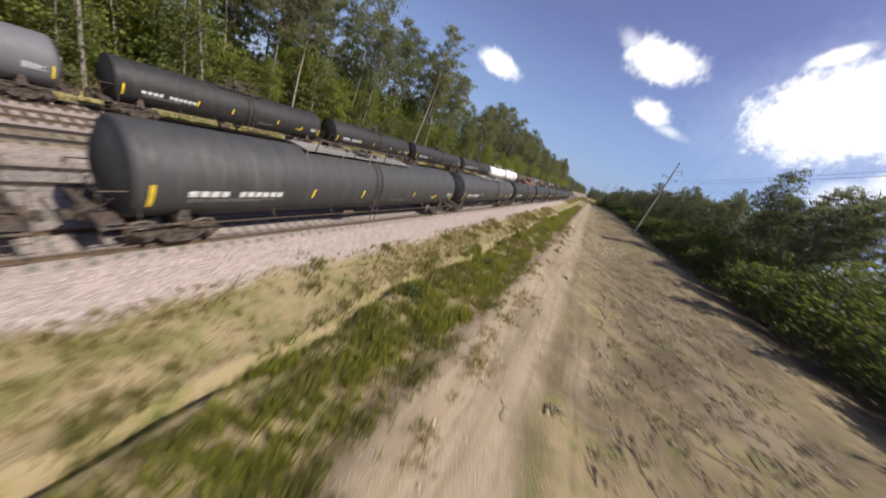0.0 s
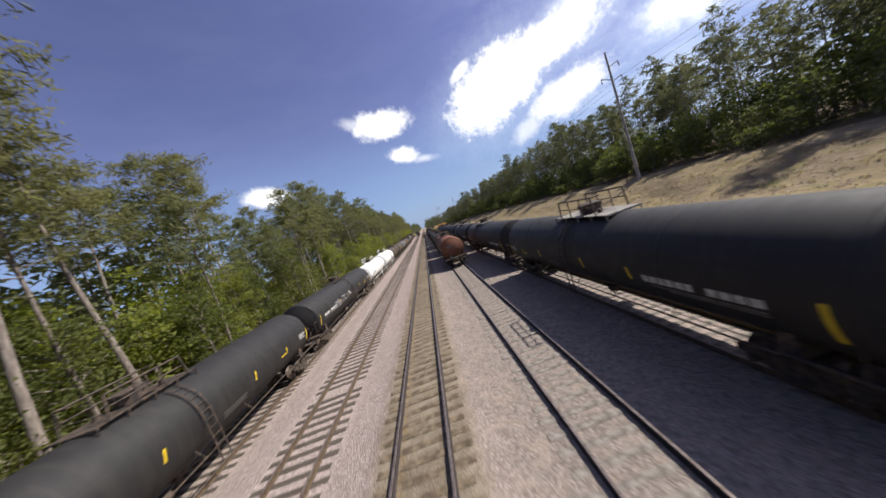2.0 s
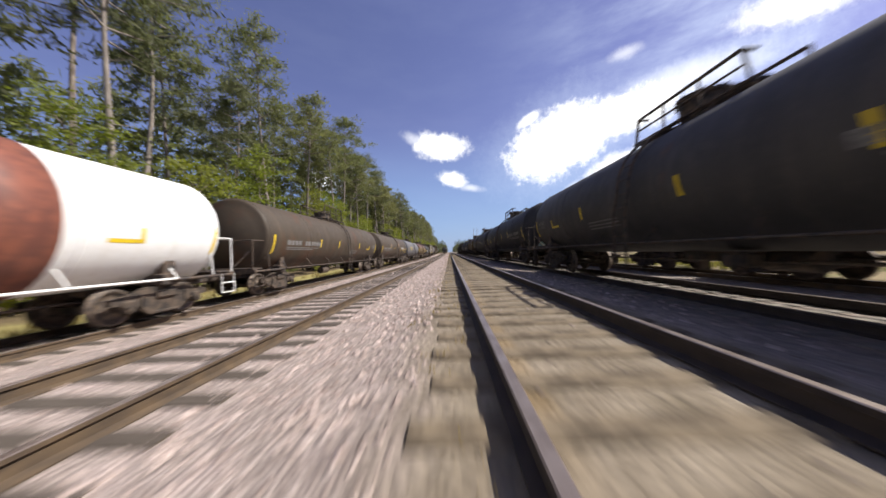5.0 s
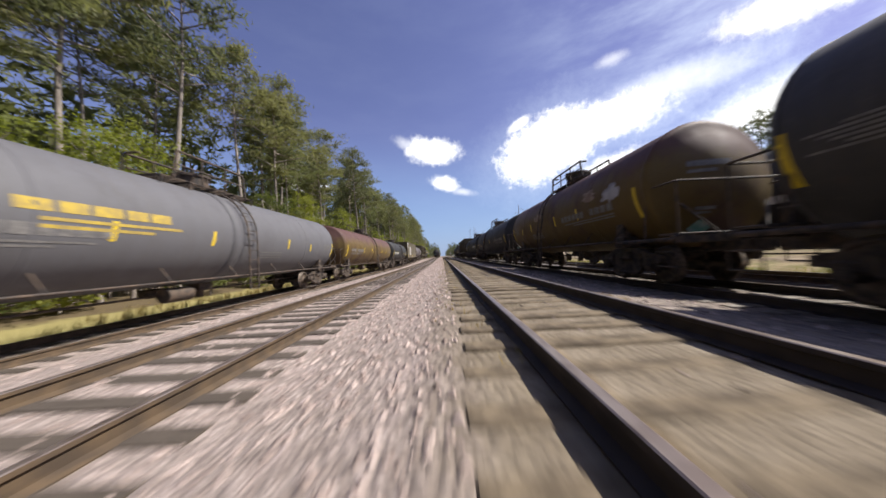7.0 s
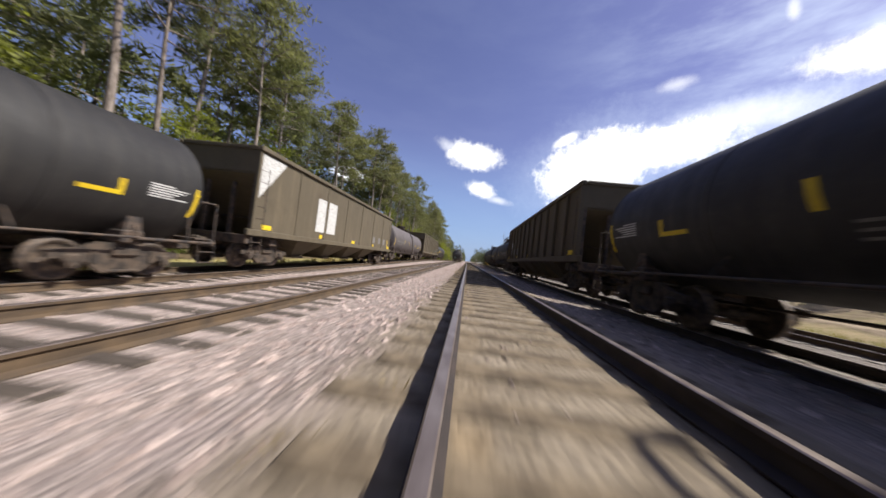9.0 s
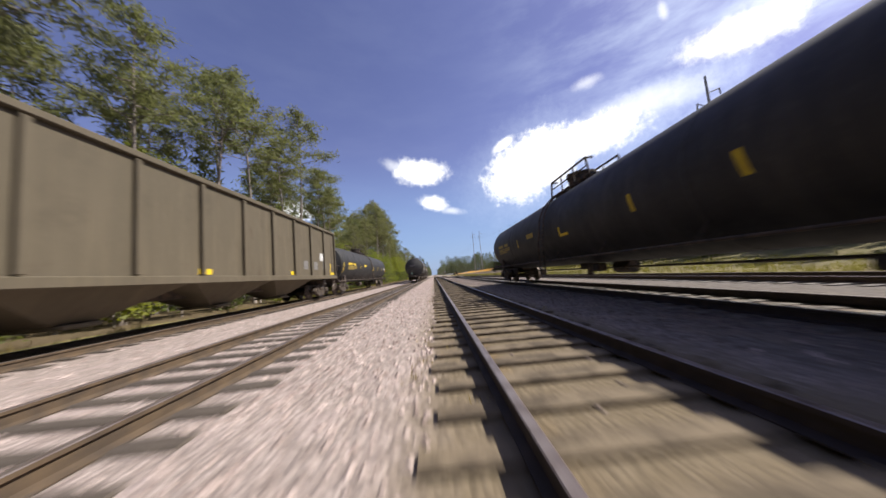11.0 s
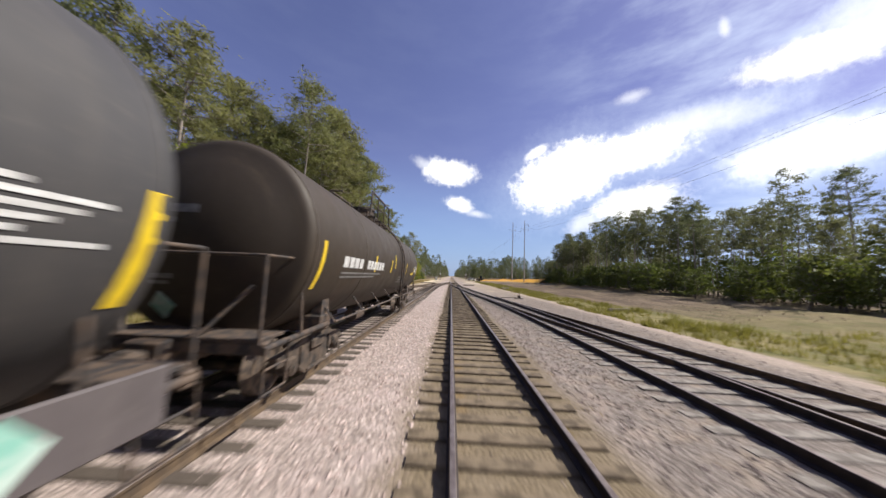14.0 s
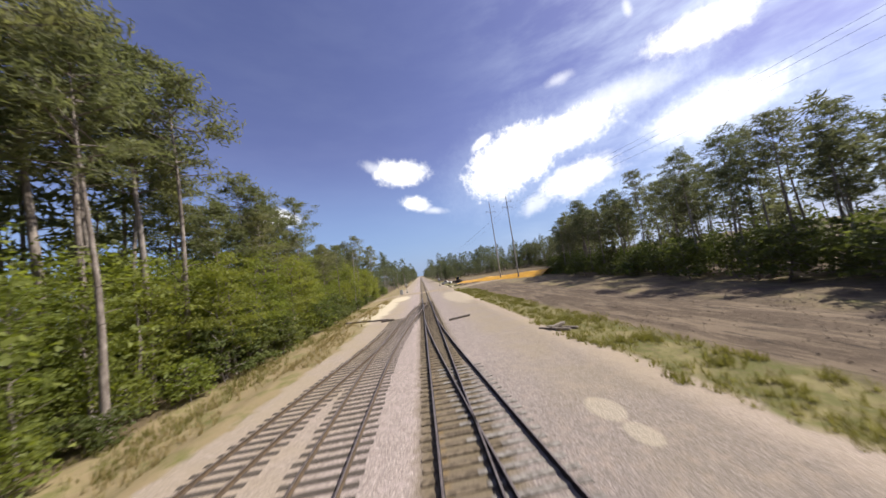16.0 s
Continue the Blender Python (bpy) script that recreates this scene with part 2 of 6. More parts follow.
def stone_shade(k, pos):
    rnd = k.add("ShaderNodeNewGeometry").outputs["Random Per Island"]
    col = k.mix(rnd, rgb((0.21, 0.155, 0.13)), rgb((0.64, 0.52, 0.462)))
    return k.mix(k.math("MULTIPLY", k.noise(pos, 1.0, 3), 0.4), col, rgb((0.44, 0.34, 0.31)))


M["stone"] = material("crushed_stone", stone_shade, 0.9)


def grit_shade(k, pos):
    rnd = k.add("ShaderNodeNewGeometry").outputs["Random Per Island"]
    return k.mix(rnd, rgb((0.085, 0.065, 0.054)), rgb((0.33, 0.262, 0.228)))


M["grit"] = material("dirty_crushed_stone", grit_shade, 0.9)


def clod_shade(k, pos):
    rnd = k.add("ShaderNodeNewGeometry").outputs["Random Per Island"]
    return k.mix(rnd, rgb((0.10, 0.072, 0.047)), rgb((0.27, 0.205, 0.135)))


M["clod"] = material("dry_brown_soil", clod_shade, 0.95)


def leaf_material(name, dark, light, trans):
    m = bpy.data.materials.new(name)
    m.use_nodes = True
    k = Nodes(m.node_tree)
    k.n.clear()
    isl = k.add("ShaderNodeNewGeometry").outputs["Random Per Island"]
    obj = k.add("ShaderNodeObjectInfo").outputs["Random"]
    pos = k.add("ShaderNodeTexCoord").outputs["Object"]
    f = k.math("ADD", k.math("MULTIPLY", isl, 0.55), k.math("MULTIPLY", k.noise(pos, 0.35, 3), 0.45))
    col = k.mix(f, rgb(dark), rgb(light))
    col = k.mix(k.math("MULTIPLY", obj, 0.40), col, rgb((light[0] * 1.08, light[1] * 0.90, light[2] * 0.9)))
    dif = k.add("ShaderNodeBsdfPrincipled", ins={"Base Color": col, "Roughness": 0.6})
    dif.inputs["Specular IOR Level"].default_value = 0.25
    tr = k.add("ShaderNodeBsdfTranslucent", ins={"Color": k.mix(1.0, col, rgb(trans), "MULTIPLY")})
    mx = k.add("ShaderNodeMixShader", ins={0: 0.5, 1: dif.outputs[0], 2: tr.outputs[0]})
    k.put(k.add("ShaderNodeOutputMaterial").inputs[0], mx)
    return m


M["needles"] = leaf_material("pine_needles", (0.082, 0.099, 0.044), (0.216, 0.222, 0.104), (1.3, 1.34, 0.95))
# needles_dark and leaves_dark carry the eastern backlit shade in their colours
M["needles_dark"] = leaf_material("shade_toned_needles", (0.066, 0.082, 0.042), (0.170, 0.178, 0.094), (1.2, 1.25, 1.0))
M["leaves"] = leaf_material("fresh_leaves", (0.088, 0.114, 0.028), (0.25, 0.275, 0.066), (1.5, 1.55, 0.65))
M["leaves_dark"] = leaf_material("shade_toned_leaves", (0.056, 0.078, 0.024), (0.150, 0.170, 0.054), (1.2, 1.25, 0.75))
M["grass"] = leaf_material("grass_blades", (0.08, 0.096, 0.022), (0.225, 0.215, 0.066), (1.2, 1.2, 0.8))
M["weeds"] = leaf_material("weed_leaves", (0.092, 0.120, 0.022), (0.26, 0.27, 0.052), (1.4, 1.4, 0.7))
M["dry"] = leaf_material("dry_grass", (0.15, 0.115, 0.045), (0.36, 0.295, 0.13), (1.1, 1.1, 0.9))


def bark_shade(k, pos):
    st = k.add("ShaderNodeVectorMath", operation="MULTIPLY", ins={0: pos, 1: (5, 5, 1.1)}).outputs[0]
    col = k.mix(k.ramp(k.noise(st, 1.6, 5, 0.65), 0.35, 0.7), rgb((0.105, 0.08, 0.064)), rgb((0.30, 0.25, 0.21)))
    rnd = k.add("ShaderNodeObjectInfo").outputs["Random"]
    return k.mix(k.math("MULTIPLY", rnd, 0.4), col, rgb((0.33, 0.295, 0.26)))


M["bark"] = material("pine_bark", bark_shade, 0.95, 0, 0.4, 8)
M["cabinet"] = material("pale_cabinet_paint", speckle((0.66, 0.66, 0.63), (0.50, 0.49, 0.45), 4), 0.5)
M["signalred"] = material("dull_red_lens", lambda k, p: rgb((0.25, 0.03, 0.02)), 0.3)
M["tyre"] = material("black_rubber", speckle((0.02, 0.02, 0.02), (0.04, 0.038, 0.035), 8), 0.8)
M["window"] = material("dark_vehicle_glass", lambda k, p: rgb((0.02, 0.025, 0.03)), 0.08)
M["log"] = material("grey_timber", speckle((0.26, 0.22, 0.18), (0.15, 0.12, 0.10), 5), 0.9, 0, 0.3, 12)


# ground: zones by place, with ragged borders
def ground_material():
    m = bpy.data.materials.new("ground_soils")
    m.use_nodes = True
    k = Nodes(m.node_tree)
    k.n.clear()
    pos = k.add("ShaderNodeNewGeometry").outputs["Position"]
    s = k.add("ShaderNodeSeparateXYZ", ins={0: pos})
    x, y = s.outputs[0], s.outputs[1]
    nb = k.math("SUBTRACT", k.noise(pos, 0.35, 6, 0.65), 0.5)
    nm = k.math("SUBTRACT", k.noise(pos, 1.6, 5, 0.6), 0.5)
    xr = k.math("ADD", x, k.math("ADD", k.math("MULTIPLY", nb, 2.4), k.math("MULTIPLY", nm, 0.9)))

    def band(v, a, b, w):
        return k.math("MULTIPLY", k.ramp(v, a - w, a + w), k.math("SUBTRACT", 1.0, k.ramp(v, b - w, b + w)))

    fine = k.noise(pos, 14.0, 4, 0.7)
    mid = k.noise(pos, 2.2, 5, 0.6)
    vor = k.add("ShaderNodeTexVoronoi", ins={"Vector": pos, "Scale": 17.0})
    stone = k.mix(vor.outputs["Color"], rgb((0.25, 0.195, 0.165)), rgb((0.57, 0.475, 0.425)))
    stone = k.mix(k.math("MULTIPLY", k.ramp(vor.outputs["Distance"], 0.30, 0.55), 0.55), stone, rgb((0.12, 0.10, 0.088)))
    stone = k.mix(k.math("MULTIPLY", k.ramp(mid, 0.45, 0.75), 0.45), stone, rgb((0.42, 0.335, 0.31)))
    soil = k.mix(fine, rgb((0.105, 0.075, 0.048)), rgb((0.24, 0.185, 0.125)))
    soil = k.mix(k.ramp(mid, 0.40, 0.66), soil, rgb((0.095, 0.068, 0.045)))
    sand = k.mix(fine, rgb((0.23, 0.172, 0.112)), rgb((0.37, 0.30, 0.21)))
    lane = k.add("ShaderNodeVectorMath", operation="MULTIPLY", ins={0: pos, 1: (1.6, 0.10, 1)}).outputs[0]
    sand = k.mix(k.math("MULTIPLY", k.ramp(k.noise(lane, 1.0, 6, 0.65), 0.46, 0.66), 0.75), sand, rgb((0.20, 0.15, 0.095)))
    sand = k.mix(k.math("MULTIPLY", k.ramp(mid, 0.45, 0.7), 0.6), sand, rgb((0.235, 0.18, 0.12)))
    turf = k.mix(fine, rgb((0.085, 0.088, 0.026)), rgb((0.21, 0.19, 0.07)))
    turf = k.mix(k.ramp(k.noise(pos, 0.8, 6, 0.7), 0.36, 0.58), turf, k.mix(fine, rgb((0.19, 0.138, 0.068)), rgb((0.33, 0.262, 0.15))))
    turf = k.mix(k.math("MULTIPLY", k.ramp(k.noise(pos, 1.9, 6, 0.7), 0.56, 0.70), 0.4), turf, rgb((0.36, 0.29, 0.17)))
    mud = k.mix(fine, rgb((0.085, 0.067, 0.045)), rgb((0.225, 0.182, 0.128)))
    mud = k.mix(k.math("MULTIPLY", k.ramp(mid, 0.4, 0.7), 0.6), mud, rgb((0.29, 0.243, 0.18)))
    mud = k.mix(k.math("MULTIPLY", k.ramp(k.noise(pos, 0.9, 5, 0.7), 0.52, 0.72), 0.7), mud, rgb((0.085, 0.066, 0.036)))
    litter = k.mix(fine, rgb((0.06, 0.045, 0.026)), rgb((0.17, 0.125, 0.07)))
    # woodland floor everywhere, then the yard laid over it from the outside in
    far = k.ramp(y, 255.0, 300.0)
    wx = k.math("ADD", xr, k.math("MULTIPLY", far, 7.0))
    col = k.mix(k.math("MULTIPLY", k.ramp(xr, -17.0, -14.0), k.math("SUBTRACT", 1.0, k.ramp(wx, 35.0, 38.0))), litter, soil)
    along = k.add("ShaderNodeVectorMath", operation="MULTIPLY", ins={0: pos, 1: (0.55, 0.07, 0.3)}).outputs[0]
    tilled = k.mix(fine, rgb((0.052, 0.037, 0.026)), rgb((0.135, 0.098, 0.066)))
    tilled = k.mix(k.math("MULTIPLY", k.ramp(k.noise(along, 1.4, 7, 0.7), 0.46, 0.60), 0.75), tilled, rgb((0.205, 0.155, 0.105)))
    tilled = k.mix(k.math("MULTIPLY", k.ramp(k.noise(along, 3.1, 6, 0.7), 0.56, 0.64), 0.7), tilled, rgb((0.035, 0.026, 0.020)))
    tilled = k.mix(k.math("MULTIPLY", k.ramp(mid, 0.5, 0.7), 0.6), tilled, rgb((0.17, 0.125, 0.085)))
    col = k.mix(k.math("MULTIPLY", k.math("MULTIPLY", band(xr, 14.0, 60.0, 1.5), k.ramp(y, 318.0, 348.0)), k.math("SUBTRACT", 1.0, k.ramp(y, 425.0, 445.0))), col, tilled)
    bank = k.mix(k.ramp(k.noise(pos, 0.5, 6, 0.7), 0.40, 0.62), turf, rgb((0.185, 0.138, 0.082)))
    scraped = k.mix(k.ramp(k.noise(along, 1.0, 7, 0.7), 0.42, 0.62), rgb((0.115, 0.084, 0.050)), rgb((0.30, 0.235, 0.150)))
    scraped = k.mix(k.math("MULTIPLY", k.ramp(k.noise(along, 2.3, 6, 0.7), 0.50, 0.64), 0.75), scraped, rgb((0.125, 0.118, 0.042)))
    scraped = k.mix(k.math("MULTIPLY", k.ramp(k.noise(pos, 0.45, 7, 0.72), 0.56, 0.66), 0.8), scraped, rgb((0.40, 0.325, 0.22)))
    scraped = k.mix(k.math("MULTIPLY", fine, 0.35), scraped, rgb((0.10, 0.075, 0.05)))
    col = k.mix(k.math("MULTIPLY", k.math("MULTIPLY", band(xr, 23.0, 37.0, 1.0), k.math("SUBTRACT", 1.0, far)), 0.8), col, scraped)
    col = k.mix(k.math("MULTIPLY", band(xr, 23.4, 37.0, 0.8), k.ramp(k.noise(pos, 0.22, 6, 0.7), 0.38, 0.62)), col, bank)
    col = k.mix(k.math("MULTIPLY", band(xr, 20.3, 23.5, 0.7), k.math("SUBTRACT", 1.0, far)), col, sand)
    gx = k.math("ADD", xr, k.math("MULTIPLY", far, 3.6))
    meadow = k.mix(k.ramp(k.noise(pos, 0.55, 7, 0.72), 0.40, 0.62), rgb((0.112, 0.110, 0.034)), rgb((0.225, 0.188, 0.086)))
    meadow = k.mix(k.math("MULTIPLY", k.ramp(k.noise(pos, 2.6, 6, 0.7), 0.48, 0.62), 0.6), meadow, rgb((0.155, 0.118, 0.062)))
    green = k.math("MULTIPLY", k.math("MULTIPLY", band(xr, 13.0, 31.0, 1.5), k.ramp(y, 255.0, 280.0)), k.math("SUBTRACT", 1.0, k.ramp(k.math("ADD", y, k.math("MULTIPLY", nb, 16.0)), 332.0, 352.0)))
    col = k.mix(k.math("MULTIPLY", green, 0.85), col, meadow)
    col = k.mix(band(k.math("ADD", gx, k.math("MULTIPLY", k.ramp(y, 335.0, 355.0), 1.8)), 10.0, 19.6, 0.6), col, k.mix(far, turf, meadow))
    straw = k.mix(fine, rgb((0.21, 0.175, 0.06)), rgb((0.37, 0.32, 0.14)))
    scrub = k.mix(k.ramp(k.noise(pos, 0.5, 5, 0.65), 0.42, 0.62), turf, rgb((0.25, 0.19, 0.105)))
    straw = k.mix(k.ramp(y, 285.0, 320.0), straw, scrub)
    curve = k.math("MULTIPLY", k.ramp(y, 352.0, 394.0), 2.8)
    xw = k.math("SUBTRACT", xr, curve)
    verge = k.math("MULTIPLY", k.ramp(xr, -17.5, -16.5), k.math("SUBTRACT", 1.0, k.ramp(xw, -11.7, -10.7)))
    col = k.mix(verge, col, straw)
    yard = k.math("MULTIPLY_ADD", far, -0.8, k.math("MULTIPLY_ADD", k.ramp(y, 120.0, 160.0), -2.0, 13.0))
    yard = k.math("SUBTRACT", xr, yard)
    inside = k.math("MULTIPLY", k.ramp(xw, -11.9, -11.3), k.math("SUBTRACT", 1.0, k.ramp(yard, -0.4, 0.4)))
    blot = k.ramp(k.noise(pos, 0.28, 6, 0.66), 0.38, 0.60)
    sandy = k.math("MULTIPLY", k.math("MULTIPLY", k.ramp(y, 335.0, 385.0), k.ramp(k.math("ABSOLUTE", xr), 2.5, 6.0)), k.math("MULTIPLY_ADD", blot, 0.5, 0.5))
    yardcol = k.mix(k.math("MULTIPLY", sandy, 0.9), stone, k.mix(k.noise(pos, 6.0, 6, 0.75), rgb((0.22, 0.172, 0.115)), rgb((0.40, 0.325, 0.225))))
    yardcol = k.mix(k.math("MULTIPLY", k.math("MULTIPLY", k.ramp(xr, 4.5, 9.0), far), 0.3), yardcol, sand)
    # dirty ballast, its colour darkened further for the parked row's shade
    grime_shade = k.mix(vor.outputs["Color"], rgb((0.066, 0.055, 0.046)), rgb((0.245, 0.212, 0.186)))
    grime_shade = k.mix(k.math("MULTIPLY", k.ramp(mid, 0.45, 0.7), 0.6), grime_shade, rgb((0.26, 0.205, 0.145)))
    late = k.ramp(y, 235.0, 262.0)
    dirty = k.math("MULTIPLY", k.math("MULTIPLY", band(xr, 1.4, 8.5, 1.0), k.math("MULTIPLY_ADD", late, 0.25, 0.75)), k.math("SUBTRACT", 1.0, k.math("MULTIPLY", k.ramp(y, 345.0, 380.0), 0.6)))
    yardcol = k.mix(k.math("MULTIPLY", dirty, 0.85), yardcol, grime_shade)
    # darker gravel in a band east of t3, fading out at both ends
    darkgravel = k.mix(vor.outputs["Color"], rgb((0.05, 0.043, 0.036)), rgb((0.19, 0.165, 0.14)))
    darkband = k.math("MULTIPLY", k.math("MULTIPLY", band(xr, 5.7, 11.6, 0.5), k.ramp(y, 138.0, 165.0)), k.math("SUBTRACT", 1.0, k.ramp(y, 262.0, 288.0)))
    yardcol = k.mix(k.math("MULTIPLY", darkband, 0.85), yardcol, darkgravel)

    def patch(cx, cy, rx, ry):
        dx, dy = k.math("DIVIDE", k.math("SUBTRACT", x, cx), rx), k.math("DIVIDE", k.math("SUBTRACT", y, cy), ry)
        d = k.math("SQRT", k.math("ADD", k.math("MULTIPLY", dx, dx), k.math("MULTIPLY", dy, dy)))
        return k.math("SUBTRACT", 1.0, k.ramp(k.math("ADD", d, k.math("MULTIPLY", nb, 0.9)), 0.75, 1.05))

    pale = k.mix(fine, rgb((0.50, 0.42, 0.28)), rgb((0.64, 0.56, 0.41)))
    spots = None
    for cx, cy, rx, ry in ((-9.5, 418.0, 3.2, 20.0), (-7.0, 440.0, 3.0, 10.0)):
        q = patch(cx, cy, rx, ry)
        spots = q if spots is None else k.math("MAXIMUM", spots, q)
    col = k.mix(inside, col, yardcol)
    col = k.mix(k.math("MULTIPLY", spots, 0.8), col, pale)
    spill = k.math("MAXIMUM", patch(5.5, 367.0, 0.65, 1.1), k.math("MAXIMUM", patch(5.6, 365.2, 0.5, 0.8), patch(7.0, 424.0, 3.0, 18.0)))
    col = k.mix(k.math("MULTIPLY", spill, 0.3), col, pale)
    col = k.mix(k.math("MULTIPLY", band(k.math("ADD", x, k.math("MULTIPLY", nm, 0.7)), -1.45, 1.5, 0.35), 0.92), col, k.mix(k.math("MULTIPLY", late, 0.65), mud, k.mix(fine, rgb((0.075, 0.055, 0.027)), rgb((0.20, 0.150, 0.083)))))
    stain = k.math("MULTIPLY", band(x, -0.70, -0.50, 0.07), k.ramp(k.noise(pos, 0.6, 4), 0.35, 0.6))
    col = k.mix(k.math("MULTIPLY", stain, 0.3), col, rgb((0.23, 0.135, 0.035)))
    road = k.math("MULTIPLY", band(k.math("ADD", y, k.math("MULTIPLY", nb, 2)), 452.0, 461.0, 0.6), band(x, -60.0, 60.0, 2.0))
    col = k.mix(road, col, sand)
    bsdf = k.add("ShaderNodeBsdfPrincipled", ins={"Base Color": col, "Roughness": 0.95})
    bsdf.inputs["Specular IOR Level"].default_value = 0.2
    hgt = k.math("ADD", k.math("MULTIPLY", fine, 0.5), k.math("SUBTRACT", 0.6, vor.outputs["Distance"]))
    b = k.add("ShaderNodeBump", ins={"Strength": 0.55, "Height": hgt})
    b.inputs["Distance"].default_value = 0.04
    k.put(bsdf.inputs["Normal"], b)
    k.put(k.add("ShaderNodeOutputMaterial").inputs[0], bsdf)
    return m


M["ground"] = ground_material()

# ---------------------------------------------------------------- geometry helpers
class Shape:
    """Gathers vertices and faces of one mesh."""

    def __init__(self):
        self.v, self.f, self.s = [], [], []

    def add(self, verts, faces, smooth=False):
        o = len(self.v)
        self.v += [tuple(p) for p in verts]
        self.f += [tuple(i + o for i in q) for q in faces]
        self.s += [smooth] * len(faces)
        return self

    def box(self, c, s, b=0.0):
        x, y, z = c
        a, d, e = s[0] / 2, s[1] / 2, s[2] / 2
        b = min(b, a * 0.8, d * 0.8, e * 0.8)
        if b <= 0:
            vs = [(x + i * a, y + j * d, z + k * e) for k in (-1, 1) for j in (-1, 1) for i in (-1, 1)]
            return self.add(vs, [(0, 2, 3, 1), (4, 5, 7, 6), (0, 1, 5, 4), (2, 6, 7, 3), (0, 4, 6, 2), (1, 3, 7, 5)])
        vs, idx = [], {}
        for k in (-1, 1):
            for j in (-1, 1):
                for i in (-1, 1):
                    for ax in range(3):
                        p = [i * (a - b), j * (d - b), k * (e - b)]
                        p[ax] += (i, j, k)[ax] * b
                        idx[i, j, k, ax] = len(vs)
                        vs.append((x + p[0], y + p[1], z + p[2]))
        fs = []
        for ax in range(3):
            o1, o2 = (ax + 1) % 3, (ax + 2) % 3
            for sg in (-1, 1):
                ring = []
                for u, w in ((-1, -1), (1, -1), (1, 1), (-1, 1)):
                    k3 = [0, 0, 0]
                    k3[ax], k3[o1], k3[o2] = sg, u, w
                    ring.append(idx[(*k3, ax)])
                fs.append(tuple(ring if sg > 0 else ring[::-1]))
            for u in (-1, 1):
                for w in (-1, 1):
                    k1, k2 = [0, 0, 0], [0, 0, 0]
                    k1[ax], k1[o1], k1[o2] = -1, u, w
                    k2[ax], k2[o1], k2[o2] = 1, u, w
                    q = [idx[(*k1, o1)], idx[(*k2, o1)], idx[(*k2, o2)], idx[(*k1, o2)]]
                    fs.append(tuple(q if u * w > 0 else q[::-1]))
        for i in (-1, 1):
            for j in (-1, 1):
                for k in (-1, 1):
                    q = [idx[i, j, k, 0], idx[i, j, k, 1], idx[i, j, k, 2]]
                    fs.append(tuple(q if i * j * k > 0 else q[::-1]))
        return self.add(vs, fs)

    def tube(self, p0, p1, r0, r1=None, n=8, caps=True, smooth=True):
        p0, p1 = Vector(p0), Vector(p1)
        r1 = r0 if r1 is None else r1
        w = (p1 - p0).normalized()
        u = w.orthogonal().normalized()
        t = w.cross(u)
        vs = []
        for p, r in ((p0, r0), (p1, r1)):
            for i in range(n):
                a = 2 * math.pi * i / n
                vs.append(p + u * (r * math.cos(a)) + t * (r * math.sin(a)))
        self.add(vs, [(i, (i + 1) % n, n + (i + 1) % n, n + i) for i in range(n)], smooth)
        if caps:
            self.add(vs, [tuple(range(n - 1, -1, -1)), tuple(range(n, 2 * n))])
        return self

    def path(self, pts, r, n=6):
        for a, b in zip(pts, pts[1:]):
            self.tube(a, b, r, n=n)
        return self

    def lathe(self, prof, zc, n=40, ends=True):
        """Turns (y, r) about the line x = 0, z = zc."""
        vs, fs = [], []
        for yy, r in prof:
            for i in range(n):
                a = 2 * math.pi * i / n
                vs.append((r * math.cos(a), yy, zc + r * math.sin(a)))
        for j in range(len(prof) - 1):
            for i in range(n):
                k = (i + 1) % n
                fs.append((j * n + i, j * n + k, (j + 1) * n + k, (j + 1) * n + i)[::-1])
        self.add(vs, fs, True)
        if ends:
            m = (len(prof) - 1) * n
            self.add(vs, [tuple(range(n)), tuple(range(m + n - 1, m - 1, -1))])
        return self

    def slab(self, poly, x0, x1):
        """Extrudes a (y, z) outline from x0 to x1."""
        n = len(poly)
        vs = [(x0, a, b) for a, b in poly] + [(x1, a, b) for a, b in poly]
        fs = [tuple(range(n - 1, -1, -1)), tuple(range(n, 2 * n))]
        fs += [(i, (i + 1) % n, n + (i + 1) % n, n + i) for i in range(n)]
        return self.add(vs, fs)

    def mesh(self, name, mat):
        me = bpy.data.meshes.new(name)
        me.from_pydata(self.v, [], self.f)
        me.polygons.foreach_set("use_smooth", self.s)
        for mm in (mat if isinstance(mat, (list, tuple)) else [mat]):
            me.materials.append(mm)
        bm = bmesh.new()
        bm.from_mesh(me)
        bmesh.ops.recalc_face_normals(bm, faces=bm.faces)
        bm.to_mesh(me)
        bm.free()
        return me


def part(name, me, parent, place=None, label=""):
    ob = new(name, me)
    ob.parent = parent
    if place is not None:
        ob.matrix_basis = place
    return tagged(ob, label)


def thing(name, m, label, category, group="", kind=""):
    ob = new(name)
    ob.empty_display_size = 0.5
    ob.matrix_basis = m
    return tagged(ob, label, category, group, kind)


def np_mesh(name, verts, faces, mat, smooth=False):
    """Mesh from numpy arrays, faces all of one length."""
    me = bpy.data.meshes.new(name)
    n, c = faces.shape
    me.vertices.add(len(verts))
    me.vertices.foreach_set("co", np.ascontiguousarray(verts, dtype=np.float32).ravel())
    me.loops.add(n * c)
    me.loops.foreach_set("vertex_index", np.ascontiguousarray(faces, dtype=np.int32).ravel())
    me.polygons.add(n)
    me.polygons.foreach_set("loop_start", np.arange(0, n * c, c, dtype=np.int32))
    me.polygons.foreach_set("use_smooth", np.full(n, smooth))
    me.materials.append(mat)
    me.update(calc_edges=True)
    me.validate()
    return me


